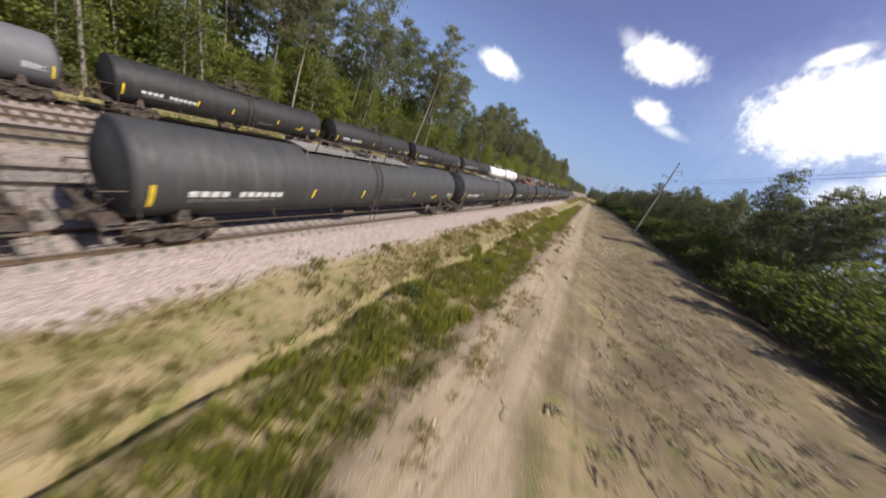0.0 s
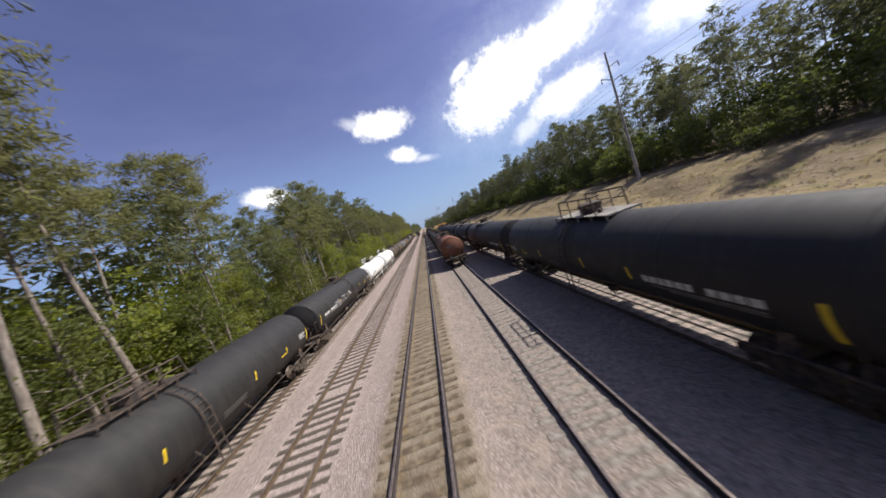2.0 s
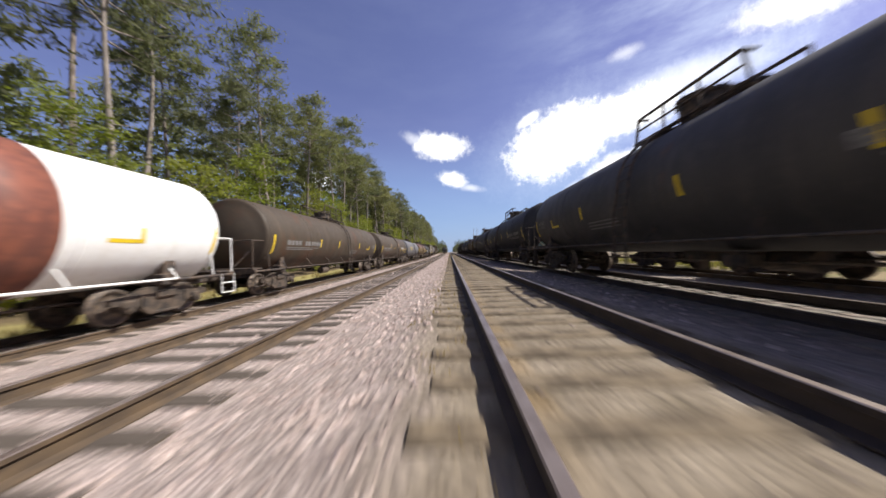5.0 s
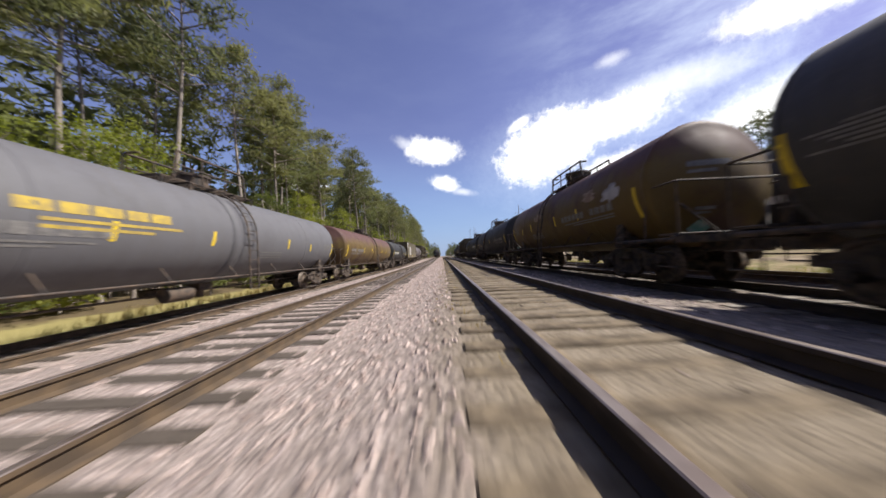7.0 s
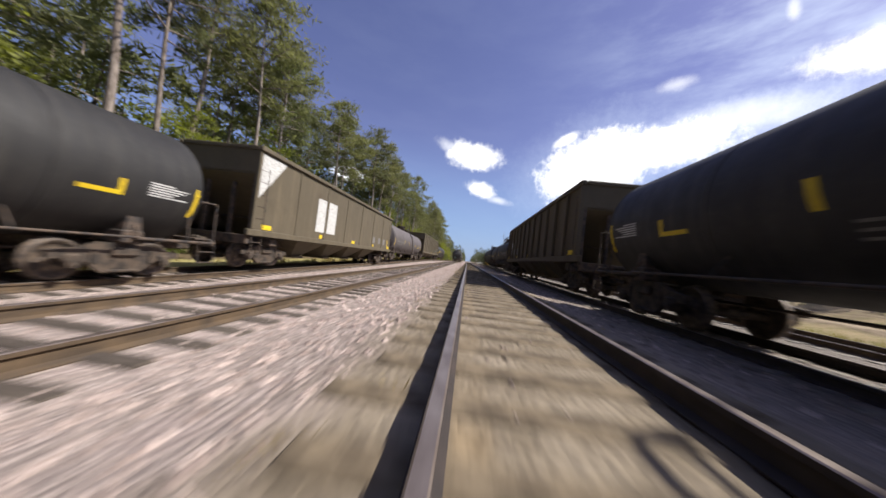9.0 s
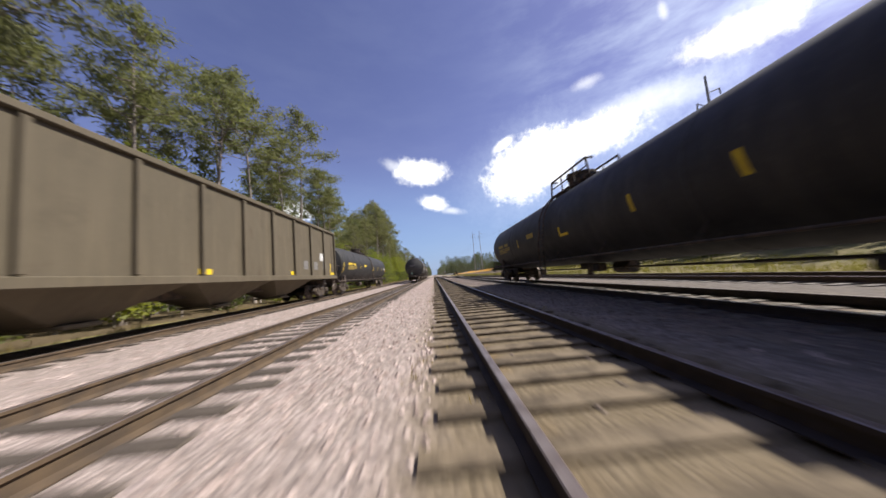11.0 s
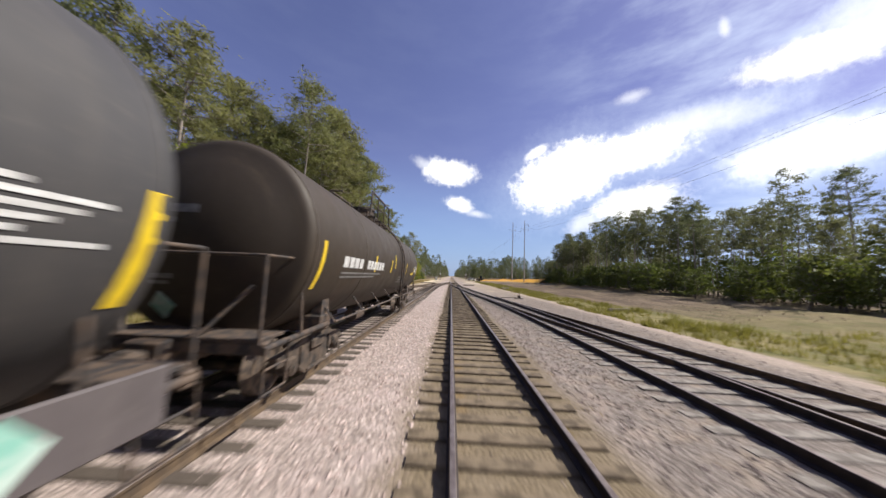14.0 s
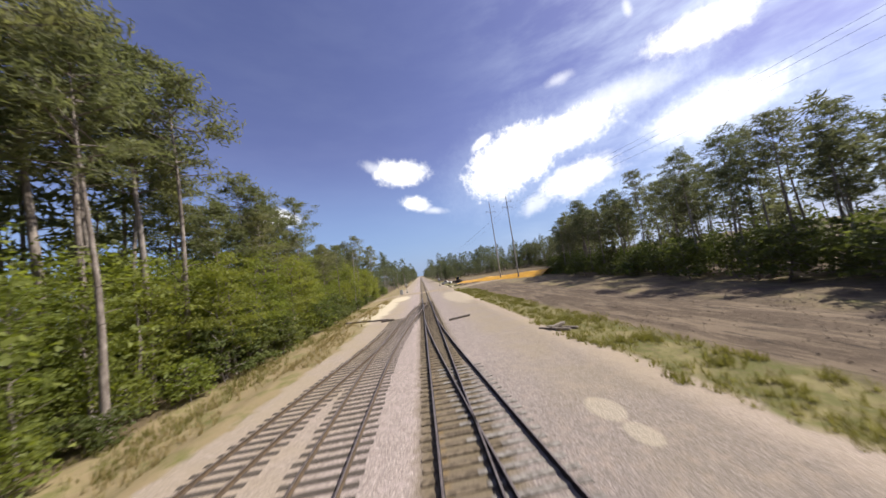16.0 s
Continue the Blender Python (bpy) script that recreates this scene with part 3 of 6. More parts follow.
# ---------------------------------------------------------------- ground
def lerp_table(v, xs, zs):
    return np.interp(v, xs, zs)


def ground_height(x, y):
    """Height of the ground; rail tops are at 0."""
    x, y = np.asarray(x, float), np.asarray(y, float)
    early = lerp_table(x, [-400, -60, -20, -16, -13, -11.6, -10.95, -8.1, -5.95, -3.0, -1.75, -1.38, 1.38, 1.7, 3.1, 5.9, 8.0, 10.9, 12.0, 13.2, 15.5, 16.95, 17.8, 19.6, 20.5, 25.5, 28, 34.5, 38, 60, 400],
                       [0, -0.8, -1.2, -1.35, -1.4, -0.98, -0.925, -0.925, -0.535, -0.535, -0.29, -0.185, -0.185, -0.25, -0.415, -0.415, -0.575, -0.575, -0.66, -0.88, -1.02, -0.92, -0.80, -0.72, -0.55, -0.5, -0.1, 1.7, 1.9, 2.2, 2.5])
    late = lerp_table(x, [-400, -60, -20, -16, -12.6, -11.4, -1.75, -1.38, 1.38, 1.75, 8.5, 10.5, 13.5, 18, 26, 34, 60, 400],
                      [0.4, -0.2, -0.5, -0.65, -0.55, -0.18, -0.18, -0.21, -0.21, -0.18, -0.18, -0.40, -0.30, 0.05, 0.35, 0.5, 0.6, 0.8])
    w = np.where(x < 12.0, np.clip((y - 215) / 50, 0, 1), np.clip((y - 215 - 5 * np.clip(x - 12, 0, 8)) / 55, 0, 1))
    z = early * (1 - w) + late * w
    rough = np.clip((np.abs(x - 0.9) - 12.4) / 3, 0, 1)
    wob = 0.10 * np.sin(x * 1.3 + 0.7 * np.sin(y * 0.31)) * np.sin(y * 0.43 + x * 0.2) + 0.05 * np.sin(x * 3.1 + y * 1.7)
    rut = -0.07 * (np.exp(-((x - 21.6) / 0.35) ** 2) + np.exp(-((x - 23.6) / 0.35) ** 2)) * (1 - w)
    bed = x - 16.2 - 0.30 * np.sin(y * 0.33) - 0.14 * np.sin(y * 0.9 + 1)
    ditch = -(0.30 + 0.30 * (0.5 + 0.5 * np.sin(y * 0.27 + 1))) * np.exp(-(bed / 0.24) ** 4) * (1 - w)
    return z + wob * rough + rut + ditch


def build_ground():
    xs = np.unique(np.concatenate([[-3000, -1500, -700, -350, -200, -120, -80, -60, -45, -35, -28], np.arange(-24, -10, 0.7),
                                   np.arange(-10, 12.5, 0.6), [-10.95, -8.1, -5.95, -3.0, -1.75, -1.38, -0.75, 0.75, 1.38, 1.7, 3.1, 5.9, 8.0, 10.9], np.arange(12.6, 14.6, 0.35), np.arange(14.6, 17.4, 0.15), np.arange(17.5, 25, 0.35), np.arange(25, 41, 1.2),
                                   [45, 60, 80, 120, 200, 350, 700, 1500, 3000]]))
    ys = np.unique(np.concatenate([[-2500, -900, -400, -200, -120, -80, -50], np.arange(-30, 80, 0.9), np.arange(80, 480, 1.6),
                                   [490, 510, 540, 580, 640, 720, 850, 1100, 1600, 2600, 4500]]))
    gx, gy = np.meshgrid(xs, ys)
    v = np.stack([gx, gy, ground_height(gx, gy)], -1).reshape(-1, 3)
    nx, ny = len(xs), len(ys)
    i = (np.arange(ny - 1)[:, None] * nx + np.arange(nx - 1)[None]).ravel()
    f = np.stack([i, i + 1, i + 1 + nx, i + nx], -1)
    g = new("ground", np_mesh("ground", v, f, M["ground"], True))
    return tagged(g, "sandy soil, pale crushed stone and turf", "ground", kind="structure")


build_ground()

# ---------------------------------------------------------------- tracks
GAUGE = 0.7525
LINES = {
    "t0": ([-400, 350, 362, 369, 376, 383, 390], [-9.54, -9.54, -8.9, -8.0, -6.75, -5.4, -4.44]),
    "t1": ([-400, 376, 386, 396, 406, 416, 428, 900], [-4.44, -4.44, -3.95, -2.9, -1.75, -0.75, 0, 0]),
    "t2": ([-400, 2500], [0, 0]),
    "t3": ([-400, 306, 320, 328, 336, 341, 346, 351, 356, 362, 368, 374, 380, 386, 394], [4.52, 4.52, 4.48, 4.42, 4.28, 4.02, 3.56, 2.98, 2.46, 1.93, 1.48, 1.02, 0.60, 0.26, 0]),
    "t4": ([-400, 270, 288, 304, 314, 322, 328, 334, 340, 346, 353], [9.46, 9.46, 9.1, 8.3, 7.6, 6.85, 6.05, 5.15, 4.40, 3.72, 3.00]),
}


RAIL_DROP = {"t0": -0.75, "t1": -0.36, "t2": 0.0, "t3": -0.24, "t4": -0.40}


def line_z(name, y):
    """Height of the rail tops: the yard is crowned at first and levels out farther on."""
    return RAIL_DROP[name] * float(np.clip((265 - y) / 50, 0, 1))


def line_x(name, y):
    ys, xs = LINES[name]
    # rounded by averaging, so that the bends are curves
    return sum(float(np.interp(y + d, ys, xs)) for d in (-6, -3, 0, 3, 6)) / 5


RAIL_PROFILE = [(-0.068, -0.172), (0.068, -0.172), (0.068, -0.160), (0.012, -0.135), (0.010, -0.050), (0.036, -0.038),
                (0.036, -0.006), (0.028, 0.0), (-0.028, 0.0), (-0.036, -0.006), (-0.036, -0.038), (-0.010, -0.050),
                (-0.012, -0.135), (-0.068, -0.160)]


def rail_mesh(name, side, y0, y1):
    step = 4.0 if y1 <= 460 else 8.0
    stops = [y0]
    while stops[-1] < y1:
        stops.append(min(y1, stops[-1] + (60 if stops[-1] < 140 else step if stops[-1] < 470 else 200)))
    n = len(RAIL_PROFILE)
    v, f, mi = [], [], []
    for y in stops:
        x = line_x(name, y) + side * GAUGE
        z = line_z(name, y)
        v += [(x + a, y, z + b) for a, b in RAIL_PROFILE]
    for j in range(len(stops) - 1):
        for i in range(n):
            k = (i + 1) % n
            f.append((j * n + i, (j + 1) * n + i, (j + 1) * n + k, j * n + k))
            mi.append(1 if i in (6, 7, 8) else 0)
    f += [tuple(range(n)), tuple(range((len(stops) - 1) * n, len(stops) * n))[::-1]]
    mi += [0, 0]
    me = bpy.data.meshes.new("rail")
    me.from_pydata(v, [], f)
    me.materials.append(M["railshade" if name in ("t2", "t3") else "railside"])
    me.materials.append(M["railtop"])
    me.polygons.foreach_set("material_index", mi)
    return me


def build_tracks():
    spec = {"t0": (-120, 391, -20, 400, 70), "t1": (-120, 430, -20, 420, 200), "t2": (-120, 2400, -20, 420, 60),
            "t3": (-120, 394, -20, 400, 20), "t4": (-120, 352, -20, 352, -20)}
    names = {"t0": "rusty rails on dark weathered timber ties in pale stone", "t1": "rusty rails on weathered timber ties in pale stone",
             "t2": "rusty rails on muddy half-buried timber ties", "t3": "rusty rails on timber ties under parked tank cars",
             "t4": "rusty rails on timber ties beside a grassy ditch"}
    tie_clean = Shape().box((0, 0, -0.085), (2.62, 0.23, 0.17), 0.015).mesh("tie", M["tie"])
    tie_mud = Shape().box((0, 0, -0.085), (2.62, 0.23, 0.17), 0.015).mesh("tie", M["dirtytie"])
    tie_pale = Shape().box((0, 0, -0.085), (2.62, 0.23, 0.17), 0.015).mesh("tie", M["paletie"])
    rng = np.random.default_rng(5)
    joins = {"t4": "t3", "t3": "t2", "t0": "t1", "t1": "t2"}
    for name, (r0, r1, a, b, near) in spec.items():
        tr = thing("railway_track", pose(0, 0, 0), names[name], "railway track", "parallel yard tracks", "structure")
        for side in (-1, 1):
            part("rail", rail_mesh(name, side, r0, r1), tr)
        tie = tie_mud if name == "t2" else tie_pale if name in ("t3", "t4") else tie_clean
        base = -0.170 if name == "t2" else -0.160
        step = 0.54
        vs, fs = [], []
        cube = np.array([(i, j, k) for k in (-1, 1) for j in (-1, 1) for i in (-1, 1)], float) * (1.31, 0.115, 0.085)
        quads = np.array([(0, 2, 3, 1), (4, 5, 7, 6), (0, 1, 5, 4), (2, 6, 7, 3), (0, 4, 6, 2), (1, 3, 7, 5)])
        count = 0
        for i in range(int((b - a) / step)):
            y = a + i * step
            x = line_x(name, y)
            slope = (line_x(name, y + 1) - line_x(name, y - 1)) / 2
            if name in joins and y > 280 and abs(x - line_x(joins[name], y)) < 1.0:
                continue
            dx, dz, dr = rng.normal(0, 0.04), rng.normal(0, 0.006), rng.normal(0, 0.7)
            if near <= y <= near + 300 * step and count < (295 if name in ("t1", "t2") else 170):
                count += 1
                part("tie", tie, tr, pose(x + dx, y, base + dz + line_z(name, y), 0, 0, dr - math.degrees(math.atan(slope))))
            else:
                o = len(vs) * 8
                vs.append(cube + (x + dx, y, base + dz + line_z(name, y) - 0.085))
                fs.append(quads + o)
        if vs:
            far = part("tie", np_mesh("tie", np.concatenate(vs), np.concatenate(fs), M["dirtytie" if name == "t2" else "paletie" if name in ("t3", "t4") else "tie"]), tr)
            tagged(far, kind="stuff")


# ---------------------------------------------------------------- rolling stock
def wheel_mesh():
    s = Shape()
    prof = [(0.0, 0.09), (0.0, 0.12), (0.035, 0.14), (0.05, 0.33), (0.0, 0.36), (0.0, 0.42), (0.11, 0.425), (0.11, 0.455), (0.14, 0.455),
            (0.14, 0.37), (0.085, 0.34), (0.075, 0.15), (0.13, 0.12), (0.13, 0.09)]
    n = 22
    vs = [(-a, r * math.cos(2 * math.pi * i / n), 0.42 + r * math.sin(2 * math.pi * i / n)) for a, r in prof for i in range(n)]
    m = len(prof)
    s.add(vs, [(j * n + i, j * n + (i + 1) % n, ((j + 1) % m) * n + (i + 1) % n, ((j + 1) % m) * n + i) for j in range(m) for i in range(n)], True)
    return s.mesh("wheel", M["wheel"])


def truck_mesh():
    """Cast side frames, bolster, springs and axles of one four-wheel truck."""
    s = Shape()
    top = [(-1.22, 0.52), (-1.22, 0.66), (-0.80, 0.72), (-0.45, 0.86), (0.45, 0.86), (0.80, 0.72), (1.22, 0.66), (1.22, 0.52), (0.98, 0.50),
           (0.74, 0.50), (0.48, 0.28), (0.34, 0.19), (-0.34, 0.19), (-0.48, 0.28), (-0.74, 0.50), (-0.98, 0.50)]
    for sx in (-1, 1):
        a, b = sorted((sx * 0.96, sx * 1.09))
        s.slab(top, a, b)
        for p in (-0.865, 0.865):
            s.box((sx * 1.03, p, 0.52), (0.22, 0.30, 0.16), 0.03)
            s.tube((sx * 0.94, p, 0.42), (sx * 1.16, p, 0.42), 0.105, n=14)
            s.tube((sx * 1.16, p, 0.42), (sx * 1.19, p, 0.42), 0.06, n=10)
        for p in (-0.17, 0.0, 0.17):
            for q in range(5):
                s.tube((sx * 1.03, p, 0.30 + q * 0.055), (sx * 1.03, p, 0.325 + q * 0.055), 0.075, n=10)
        s.box((sx * 1.12, 0, 0.66), (0.10, 0.52, 0.18), 0.03)
        s.box((sx * 1.10, 0, 0.235), (0.06, 0.60, 0.07), 0.02)
        for p in (-0.55, 0.55):
            s.box((sx * 1.10, p, 0.55), (0.05, 0.07, 0.30), 0.01)
    s.box((0, 0, 0.66), (2.3, 0.40, 0.24), 0.05)
    for p in (-0.865, 0.865):
        s.tube((-1.0, p, 0.42), (1.0, p, 0.42), 0.085, n=10)
    for p in (-0.42, 0.42):
        s.box((0, p, 0.42), (1.5, 0.09, 0.10), 0.02)
        for sx in (-1, 1):
            s.box((sx * 0.70, p * 1.06, 0.42), (0.10, 0.07, 0.32), 0.02)
    return s.mesh("truck", M["rusty"])


WHEEL, TRUCK = wheel_mesh(), truck_mesh()


def add_trucks(car, half):
    for c in (-half, half):
        t = part("truck", TRUCK, car, pose(0, c, 0), "rusted cast steel truck with four wheels")
        for p in (-0.865, 0.865):
            for sx in (-1, 1):
                part("wheel", WHEEL, t, pose(sx * 0.74, p, 0.03, 0, 0, 0 if sx > 0 else 180))


def on_tank(r, zc, ang, off=0.004):
    """Place on the shell; ang in degrees up from level, on the +x side."""
    a = radians(ang)
    return (r + off) * math.cos(a), zc + (r + off) * math.sin(a)


def decal(r, zc, y0, y1, a0, a1, mat, name, sx=1, skew=0.0):
    """A patch of tape or stencil that follows the shell."""
    s = Shape()
    vs, fs, n = [], [], 5
    for i in range(n + 1):
        a = a0 + (a1 - a0) * i / n
        x, z = on_tank(r, zc, a)
        for yy in (y0, y1):
            vs.append((sx * x, yy + skew * i / n, z))
    fs = [(2 * i, 2 * i + 1, 2 * i + 3, 2 * i + 2) for i in range(n)]
    s.add(vs, fs, True)
    return s.mesh(name, mat)


def blotch(r, zc, y, ang, wide, tall, mat, name, sx, seed):
    """A ragged patch of paint on the shell: wide in metres, tall in degrees."""
    rng = np.random.default_rng(seed)
    n, rings = 22, 4
    edge = rng.uniform(0.45, 1.0, n)
    vs = []
    for q in range(rings + 1):
        for i in range(n):
            t = 2 * math.pi * i / n
            f = q / rings * edge[i]
            x, z = on_tank(r, zc, ang + tall * f * math.sin(t), 0.006)
            vs.append((sx * x, y + wide * f * math.cos(t), z))
    fs = [(q * n + i, q * n + (i + 1) % n, (q + 1) * n + (i + 1) % n, (q + 1) * n + i) for q in range(1, rings) for i in range(n)]
    fs += [tuple(n + i for i in range(n))]
    return Shape().add(vs, fs, True).mesh(name, mat)


def tank_car(label, m, length, paint_key, r=1.5, zc=2.36, dome="tall", walk_len=3.6, walk_w=1.5, marks=2, ring=None, rail_mat="steel",
             long_rail=True, gap=0.62, belly=0.0, group="parked tank cars", off=0.0, scrawl=False, amber=False, heads=False, flakes=None, text_w=0.9, framed=None, plate=False, side_plate=False, gold=False):
    """A tank car along y, its middle at the pose m, on rail tops at z = 0."""
    car = thing("tank_car", m, label, "tank car", group)
    half = length / 2
    he = half - gap                          # tank's end
    cap, knuckle = 0.52, 0.16                # dished end with a tight rounded rim
    prof = [(-he + (cap - knuckle) * (q / 6) ** 2, max(0.03, (r - knuckle) * q / 6)) for q in range(7)]
    prof += [(-he + cap - knuckle + knuckle * (1 - math.cos(math.pi / 2 * q / 4)) * 1.0, r - knuckle + knuckle * math.sin(math.pi / 2 * q / 4)) for q in range(1, 5)]
    body = prof + [(-he * 0.45, r), (-0.6, r + belly), (0.6, r + belly), (he * 0.45, r)] + [(-y, q) for y, q in prof[::-1]]
    tank = part("tank", Shape().lathe(body, zc, 48, True).mesh("tank", M[paint_key]), car)
    # weld seams and jacket bands
    for y in (-he + cap, -he * 0.55, he * 0.55, he - cap):
        part("seam", Shape().lathe([(y - 0.03, r - 0.01), (y - 0.03, r + 0.006), (y + 0.03, r + 0.006), (y + 0.03, r - 0.01)], zc, 48, False).mesh("seam", M[paint_key]), tank)
    if ring:
        for y, w, key in ring:
            part("band", Shape().lathe([(y - w, r - 0.01), (y - w, r + 0.03), (y + w, r + 0.03), (y + w, r - 0.01)], zc, 48, False).mesh("band", M[key]), tank)
    # underframe: stub sills, bolsters, saddles and couplers
    tc = half - 2.35
    for e in (-1, 1):
        part("stub_sill", Shape().box((0, e * (half - 1.75), 0.90), (0.45, 3.1, 0.36), 0.03).mesh("stub_sill", M["steel"]), car)
        s = Shape().box((0, e * tc, 1.02), (2.5, 0.42, 0.30), 0.03)
        for sx in (-1, 1):
            s.slab([(e * tc - 0.20, 0.95), (e * tc + 0.20, 0.95), (e * tc + 0.12, 1.62), (e * tc - 0.12, 1.62)], *sorted((sx * 1.02, sx * 1.22)))
        part("saddle", s.mesh("saddle", M["steel"]), car)
        part("end_sill", Shape().box((0, e * (half - 0.42), 1.0), (2.75, 0.14, 0.16), 0.02).mesh("end_sill", M["steel"]), car)
        part("end_platform", Shape().box((0, e * (half - 0.62), 1.10), (2.6, 0.55, 0.05), 0.01).mesh("end_platform", M["steel"]), car)
        for sx in (-1, 1):
            part("sill_rod", Shape().tube((sx * 1.30, e * tc, 1.0), (sx * 1.35, e * (half - 0.35), 1.0), 0.045, n=6).mesh("sill_rod", M["steel"]), car)
    for e in (-1, 1):
        q = Shape().box((0, e * (half - 0.22), 0.86), (0.20, 0.46, 0.22), 0.03).box((0.03, e * (half - 0.03), 0.86), (0.28, 0.20, 0.30), 0.05)
        part("coupler", q.mesh("coupler", M["rusty"]), car)
        # end railing: uprights, cross bar, brake-side brace
        g = Shape()
        for sx in (-1, 1):
            g.path([(sx * 1.30, e * (half - 0.36), 1.05), (sx * 1.30, e * (half - 0.36), 2.15), (sx * 1.30, e * (half - 1.2), 2.15), (sx * 1.38, e * (half - 1.2), 1.05)], 0.022)
            g.path([(sx * 0.45, e * (half - 0.36), 1.05), (sx * 0.9, e * (half - 0.75), 1.75)], 0.03)
            for z in (0.45, 0.75):
                g.path([(sx * 1.38, e * (half - 0.36), 1.02), (sx * 1.38, e * (half - 0.36), z), (sx * 1.38, e * (half - 0.86), z), (sx * 1.38, e * (half - 0.86), 1.02)], 0.018)
        g.tube((-1.30, e * (half - 0.36), 2.15), (1.30, e * (half - 0.36), 2.15), 0.022, n=6)
        part("end_railing", g.mesh("end_railing", M[rail_mat]), car)
    add_trucks(car, tc)
    # brake gear hung under the belly
    b = Shape().tube((0.45, -1.5, 0.62), (0.45, -0.7, 0.62), 0.20, n=14).box((-0.4, -1.0, 0.66), (0.3, 0.5, 0.25), 0.03)
    b.tube((0.1, -tc, 0.62), (0.1, tc, 0.62), 0.03, n=6).box((0, 0.2, 0.74), (0.5, 0.5, 0.28), 0.05)
    b.tube((0, 0.2, 0.40), (0, 0.2, 0.66), 0.11, n=12)
    part("brake_gear", b.mesh("brake_gear", M["steel"]), car)
    # handrail along the side
    if long_rail:
        for sx in (-1, 1):
            h = Shape()
            x = sx * 1.42
            h.tube((x, -tc, 1.03), (x, tc, 1.03), 0.028, n=6)
            for y in np.linspace(-tc, tc, 7):
                h.tube((x, y, 1.03), (sx * 1.12, y, 1.42), 0.02, n=5)
            part("side_rail", h.mesh("side_rail", M[rail_mat]), car)
    # ladders beside the dome
    ztop = zc + r
    for sx in (-1, 1):
        g = Shape()
        pts = []
        for a in np.linspace(0, 62, 9):
            x, z = on_tank(r, zc, a, 0.10)
            pts.append((x, z))
        pts = [(1.62, 0.55), (1.62, 1.7)] + pts
        for yy in (-0.22, 0.22):
            for (x0, z0), (x1, z1) in zip(pts, pts[1:]):
                g.tube((sx * x0, yy + 0.55 + off, z0), (sx * x1, yy + 0.55 + off, z1), 0.03, n=5)
        run = 0.0
        for (x0, z0), (x1, z1) in zip(pts, pts[1:]):
            d = math.hypot(x1 - x0, z1 - z0)
            while run < d:
                f = run / d
                g.tube((sx * (x0 + (x1 - x0) * f), 0.33 + off, z0 + (z1 - z0) * f), (sx * (x0 + (x1 - x0) * f), 0.77 + off, z0 + (z1 - z0) * f), 0.014, n=5)
                run += 0.33
            run -= d
        part("ladder", g.mesh("ladder", M[rail_mat]), car)
    # roof walkway of slats, with dome and railing
    g = Shape()
    zt = ztop + 0.05
    n = int(walk_w / 2 / 0.085)
    for i in range(-n, n + 1):
        x = i * 0.085
        sw = 0.077 if dome != "tall" else 0.045
        if abs(x) < 0.42:
            for e in (-1, 1):
                g.box((x, e * (walk_len / 4 + 0.24), zt), (sw, walk_len / 2 - 0.48, 0.03))
        else:
            g.box((x, 0, zt), (sw, walk_len, 0.03))
    for y in np.linspace(-walk_len / 2, walk_len / 2, 5):
        g.box((0, y, zt - 0.03), (walk_w + 0.06, 0.06, 0.05))
        for sx in (-1, 1):
            xx = walk_w / 2
            zz = zc + math.sqrt(max(0.1, r * r - xx * xx))
            g.tube((sx * xx, y, zt), (sx * xx * 0.97, y, zz - 0.02), 0.03, n=5)
    wk = part("walkway", g.mesh("walkway", M["galv"] if dome != "tall" else M[rail_mat]), car, pose(0, off, 0), "slatted roof walkway")
    g = Shape()
    hh = 0.55 if dome == "low" or walk_w < 1.2 else 0.78
    span = walk_len * 0.45 if dome == "low" else min(walk_len, 2.9) / 2
    for sx in ((1,) if dome == "low" else (-1, 1)):
        xx = sx * walk_w / 2
        g.path([(xx, -span, zt), (xx, -span + 0.12, zt + hh), (xx, span - 0.12, zt + hh), (xx, span, zt)], 0.036)
        g.path([(xx, -span * 0.9, zt + hh * 0.5), (xx, span * 0.9, zt + hh * 0.5)], 0.024)
        for y in (-span * 0.33, span * 0.33):
            g.tube((xx, y, zt), (xx, y, zt + hh), 0.028, n=5)
    for e in (() if dome == "low" else (-1, 1)):
        g.path([(-walk_w / 2, e * (span - 0.12), zt + hh), (-0.3, e * (span - 0.12), zt + hh)], 0.034)
    part("railing", g.mesh("railing", M[rail_mat]), wk)
    d = Shape()
    hd = 0.12 if dome == "low" else 0.42
    d.tube((0, 0, ztop - 0.12), (0, 0, ztop + hd), 0.46, n=24).tube((0, 0, ztop + hd), (0, 0, ztop + hd + 0.07), 0.51, n=24)
    d.tube((0, 0, ztop + hd + 0.07), (0, 0, ztop + hd + 0.12), 0.40, 0.30, n=24)
    for a in range(8):
        t = a * math.pi / 4
        d.tube((0.49 * math.cos(t), 0.49 * math.sin(t), ztop + hd - 0.1), (0.49 * math.cos(t), 0.49 * math.sin(t), ztop + hd + 0.10), 0.03, n=6)
    part("dome", d.mesh("dome", M[paint_key] if dome == "low" else M["steel"]), car, pose(0, off, 0), "bolted round dome lid")
    for x, y, hv, rv in ((0.2, 0.95, 0.26, 0.12), (-0.2, -0.95, 0.22, 0.10)):
        part("valve", Shape().tube((x, y, ztop - 0.1), (x, y, ztop + hv), rv, n=12).mesh("valve", M["steel"]), car, pose(0, off, 0))
